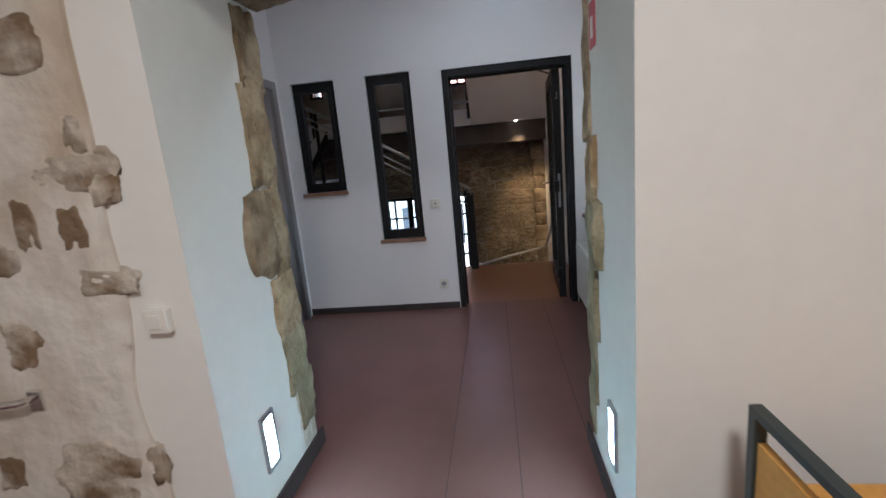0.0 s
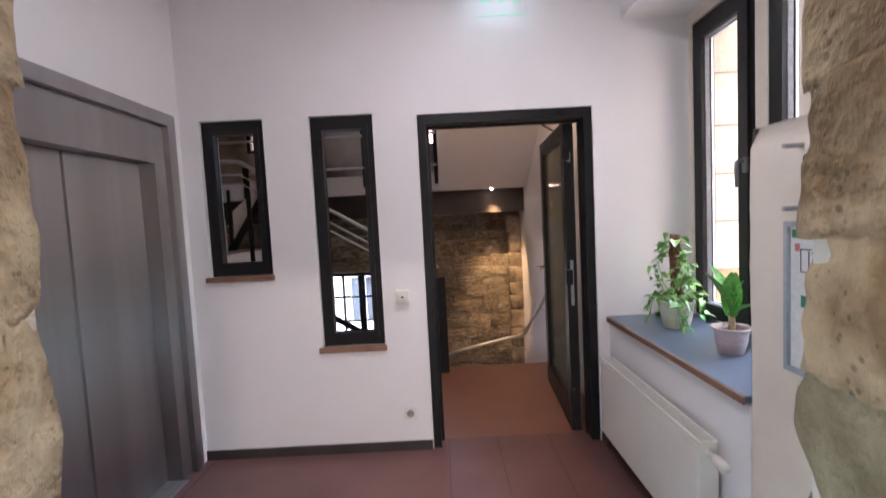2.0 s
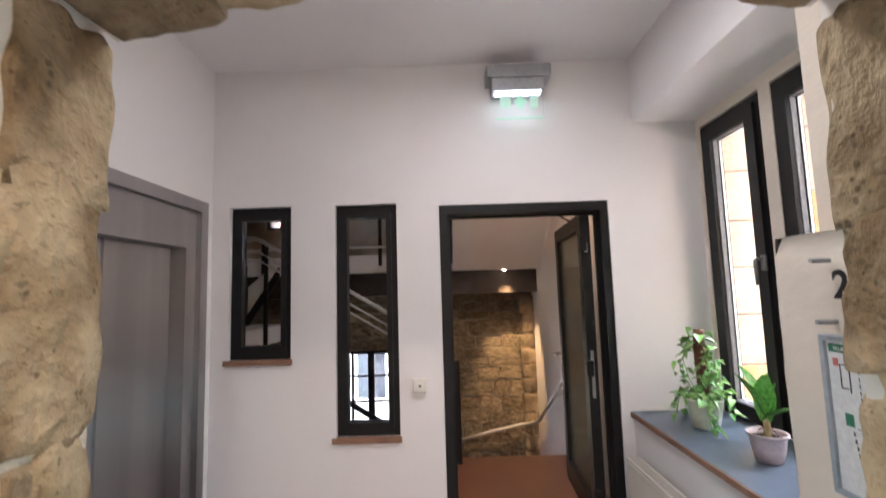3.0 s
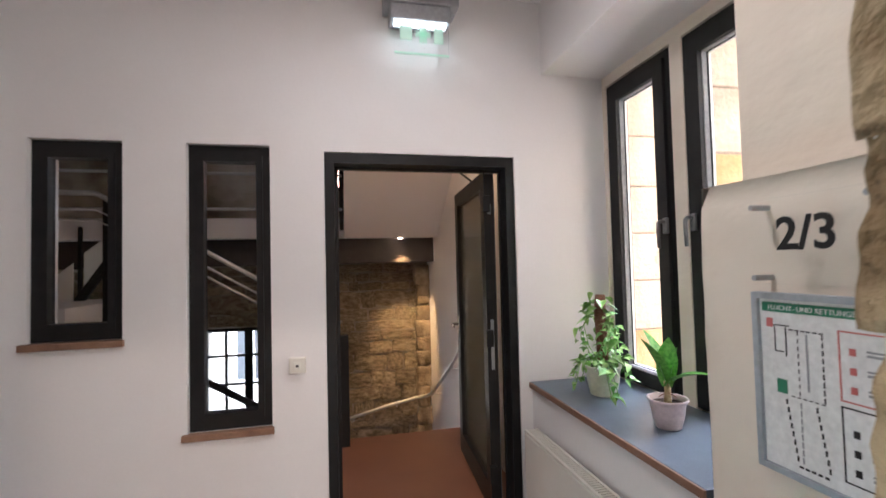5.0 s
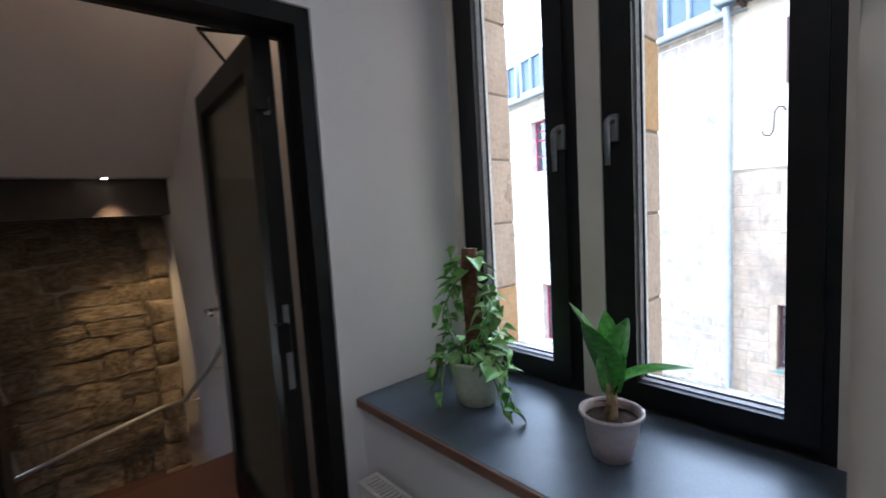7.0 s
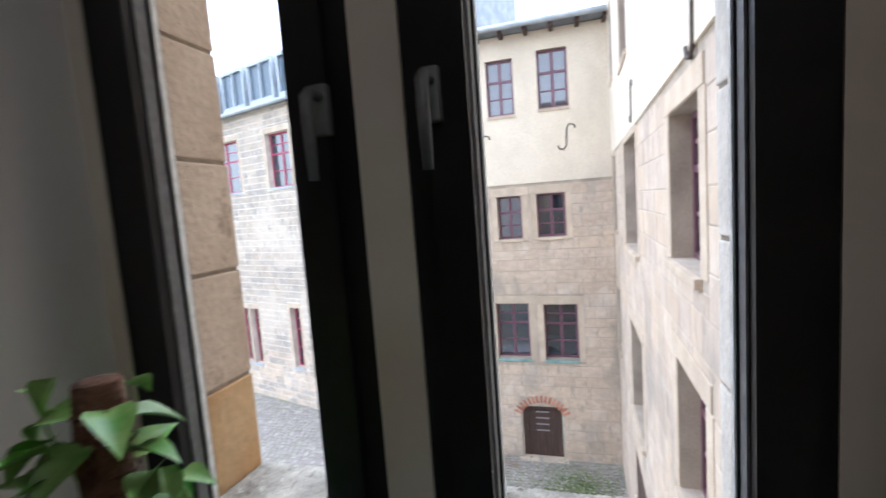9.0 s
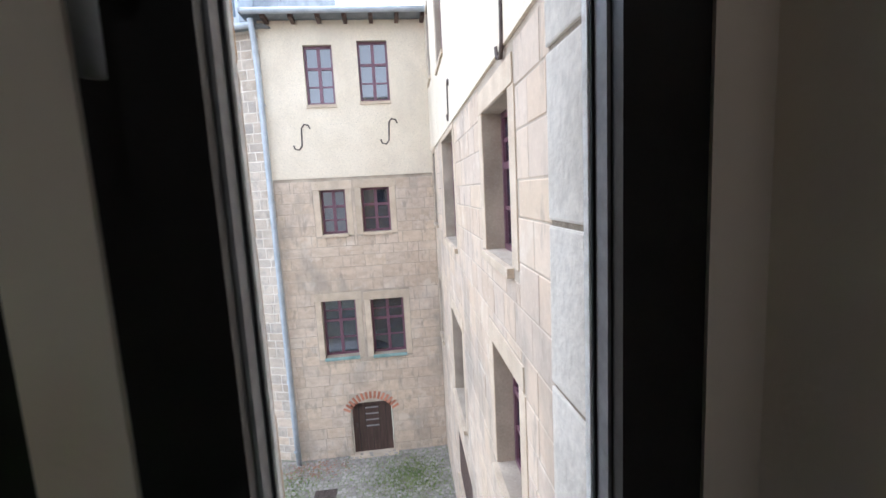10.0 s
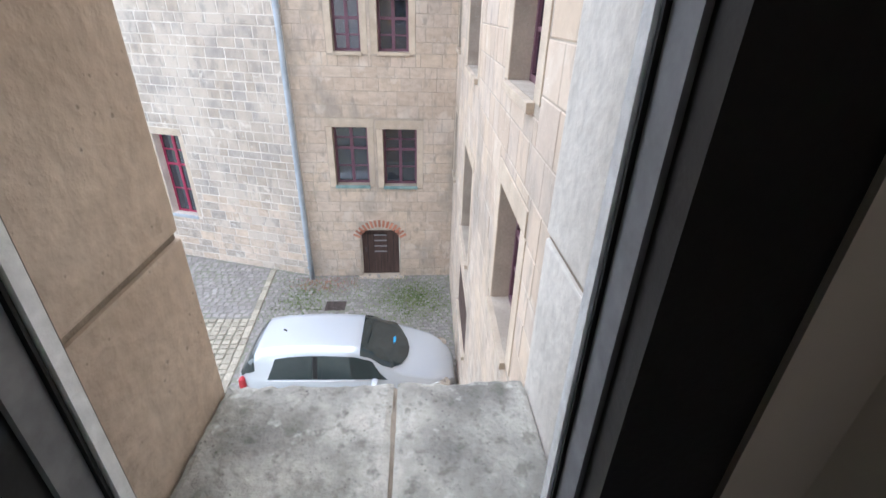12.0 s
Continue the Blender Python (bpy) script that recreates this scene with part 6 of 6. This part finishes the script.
while x < 14.6:
    ob = new("kerb_stone", r.choice(sett_meshes))
    ob.parent = SETTS
    ob.location = (x - 10, KERB(x) - 11, -0.012)
    ob.scale = (0.235, 0.17 * r.uniform(0.95, 1.05), 0.09)
    x += 0.245

# ---- masonry pieces, last ----


def rubble_mesh(mat, seed):
    bm = lump((1.0, 1.0, 1.0), seed * 1.3, 0.10, 3, 0.34)
    me = bpy.data.meshes.new("rubble")
    bm.to_mesh(me)
    bm.free()
    me.materials.append(mat)
    return me


def courses(th, u0, u1, v0, v1, h, w, holes, mats, seed, limit, proud=0.014, gap=0.015, rubble=False):
    """Courses of uneven blocks on a facade; the nearest stay single parts, the rest are joined."""
    r = random.Random(seed)
    meshes = {m: [block_mesh("block", m, 0.04, seed + k, 0.012) for k in range(3)] for m in mats}
    if rubble:
        meshes = {m: [rubble_mesh(m, seed + k) for k in range(9)] for m in mats}
    rest_v, rest_f = [], []
    made, v = 0, v0
    while v < v1 - 0.05:
        hh = min(h * (r.uniform(0.6, 1.5) if rubble else r.uniform(0.82, 1.2)), v1 - v)
        u = u0 - r.uniform(0, w)
        while u < u1:
            ww = w * (r.uniform(0.45, 1.9) if rubble else r.uniform(0.55, 1.5))
            a, b, c, d = max(u, u0), min(u + ww, u1), v, v + hh
            u += ww
            pieces = [(a, b, c, d)]
            for ho in holes:
                nxt = []
                for a, b, c, d in pieces:
                    if b <= ho[0] or a >= ho[1] or d <= ho[2] or c >= ho[3]:
                        nxt.append((a, b, c, d))
                        continue
                    if a < ho[0]:
                        nxt.append((a, ho[0], c, d))
                    if b > ho[1]:
                        nxt.append((ho[1], b, c, d))
                    if c < ho[2]:
                        nxt.append((max(a, ho[0]), min(b, ho[1]), c, ho[2]))
                    if d > ho[3]:
                        nxt.append((max(a, ho[0]), min(b, ho[1]), ho[3], d))
                pieces = nxt
            for a, b, c, d in pieces:
                if b - a < 0.05 or d - c < 0.05:
                    continue
                p = proud * r.uniform(0.5, 1.2)
                if made < limit:
                    ob = new("block", r.choice(meshes[r.choice(mats)]))
                    ob.parent = th
                    ob.location = ((a + b) / 2, 0.02 - p / 2, (c + d) / 2)
                    ob.rotation_euler = (radians(90), 0, 0)
                    ob.scale = (b - a - gap, d - c - gap, 0.04 + p) if not rubble else ((b - a - gap) * 1.04, (d - c - gap) * r.uniform(0.9, 1.12), 0.09 + p)
                    if rubble:
                        ob.rotation_euler = (radians(90), r.uniform(-0.15, 0.15), 0)
                    made += 1
                else:
                    k = len(rest_v)
                    g = gap / 2
                    for y, e in ((0.0, 0.0), (-p, 0.007)):
                        rest_v += [(a + g + e, y, c + g + e), (b - g - e, y, c + g + e), (b - g - e, y, d - g - e), (a + g + e, y, d - g - e)]
                    rest_f += [(k + 4, k + 5, k + 6, k + 7)] + [(k + i, k + (i + 1) % 4, k + 4 + (i + 1) % 4, k + 4 + i) for i in range(4)]
        v += hh
    if rest_f:
        me = bpy.data.meshes.new("blocks")
        me.from_pydata(rest_v, [], rest_f)
        me.materials.append(JOINED[mats[0]])
        ob = new("blocks", me)
        ob.parent = th
        ob["kind"] = "stuff"


JOINED = {}
for m in (M_ASHLAR, M_ASHLAR_GREY):
    j = m.copy()
    j.name = m.name + "_joined"
    palette(j, WARM if m == M_ASHLAR else COOL, 0.55, True)
    JOINED[m] = j
    palette(m, WARM if m == M_ASHLAR else COOL, 0.35, False)

for m in (M_ASHLAR, JOINED[M_ASHLAR]):
    weather(m, (0.66, 0.575, 0.475), 1.6, 0.75, (0.55, 0.63))
    weather(m, (0.30, 0.265, 0.225), 1.1, 0.65, (0.50, 0.66), (1, 1, 0.5))
    weather(m, (0.26, 0.225, 0.19), 5.5, 0.55, (0.56, 0.68), (1, 1, 0.35))
for m in (M_ASHLAR_GREY, JOINED[M_ASHLAR_GREY]):
    weather(m, (0.60, 0.52, 0.43), 0.6, 0.75, (0.47, 0.58))
    weather(m, (0.25, 0.23, 0.205), 4.5, 0.55, (0.54, 0.66), (1, 1, 0.5))
    weather(m, (0.70, 0.64, 0.56), 3.0, 0.7, (0.60, 0.66))

grow = lambda hs, side, lo, hi: [(a - side, b + side, c - lo, d + hi) for a, b, c, d in hs]
courses(EF, 0.02, 9.35 - RY - 0.01, 0.0, 1.93 - G, 0.30, 0.52, grow(E_HOL[:4], 0.175, 0.09, 0.25) + [(u0 - 0.02, u1 + 0.02, 0, v1 + 0.24)], [M_ASHLAR], 1, 295, gap=0.016, proud=0.010)
courses(SF, 0.02, FX - 2.55, 0.0, 2.50 - G, 0.31, 0.55, grow(S_HOL[:4] + S_HOL[5:7], 0.205, 0.09, 0.23) + [S_HOL[4]], [M_ASHLAR], 2, 295, gap=0.011, proud=0.006)
courses(NB, 0.02, LEN, 0.0, 11.9, 0.26, 0.42, grow(NB_H, 0.145, 0.09, 0.21), [M_ASHLAR_GREY, M_ASHLAR], 3, 295, gap=0.030, proud=0.012)

# stairwell rubble courses
SW = thing("stair_wall_stones", (0, SN, 0), "warm-lit sandstone rubble of the stairwell wall", "wall", "", "structure")
M_STAIRSTONE = surface("stairwell_stone", (0.19, 0.145, 0.095), (0.44, 0.36, 0.25), 5.0, 0.9, 0.9, fine=30, vary=0.25, bump_scale=0.03)
JOINED[M_STAIRSTONE] = M_STAIRSTONE
courses(SW, -2.7, 1.655, -2.0, 1.53, 0.18, 0.25, [(LOWW[0] - 0.01, LOWW[1] + 0.01, LOWW[2], LOWW[3]), FARW], [M_STAIRSTONE], 4, 290, proud=0.02, gap=0.016, rubble=True)

# rough quoins in the corner of the stairwell
r = random.Random(31)
z, k = -1.4, 0
while z < 1.42:
    h = r.uniform(0.16, 0.27)
    ob = part("quoin", lump((r.uniform(0.17, 0.23), 0.16, h * 1.02), 90 + k, 0.10, 5, 0.22), M_STAIRSTONE, SW, "", True)
    ob.location = (1.575 + r.uniform(-0.012, 0.008), -0.05, z + h / 2)
    z, k = z + h, k + 1
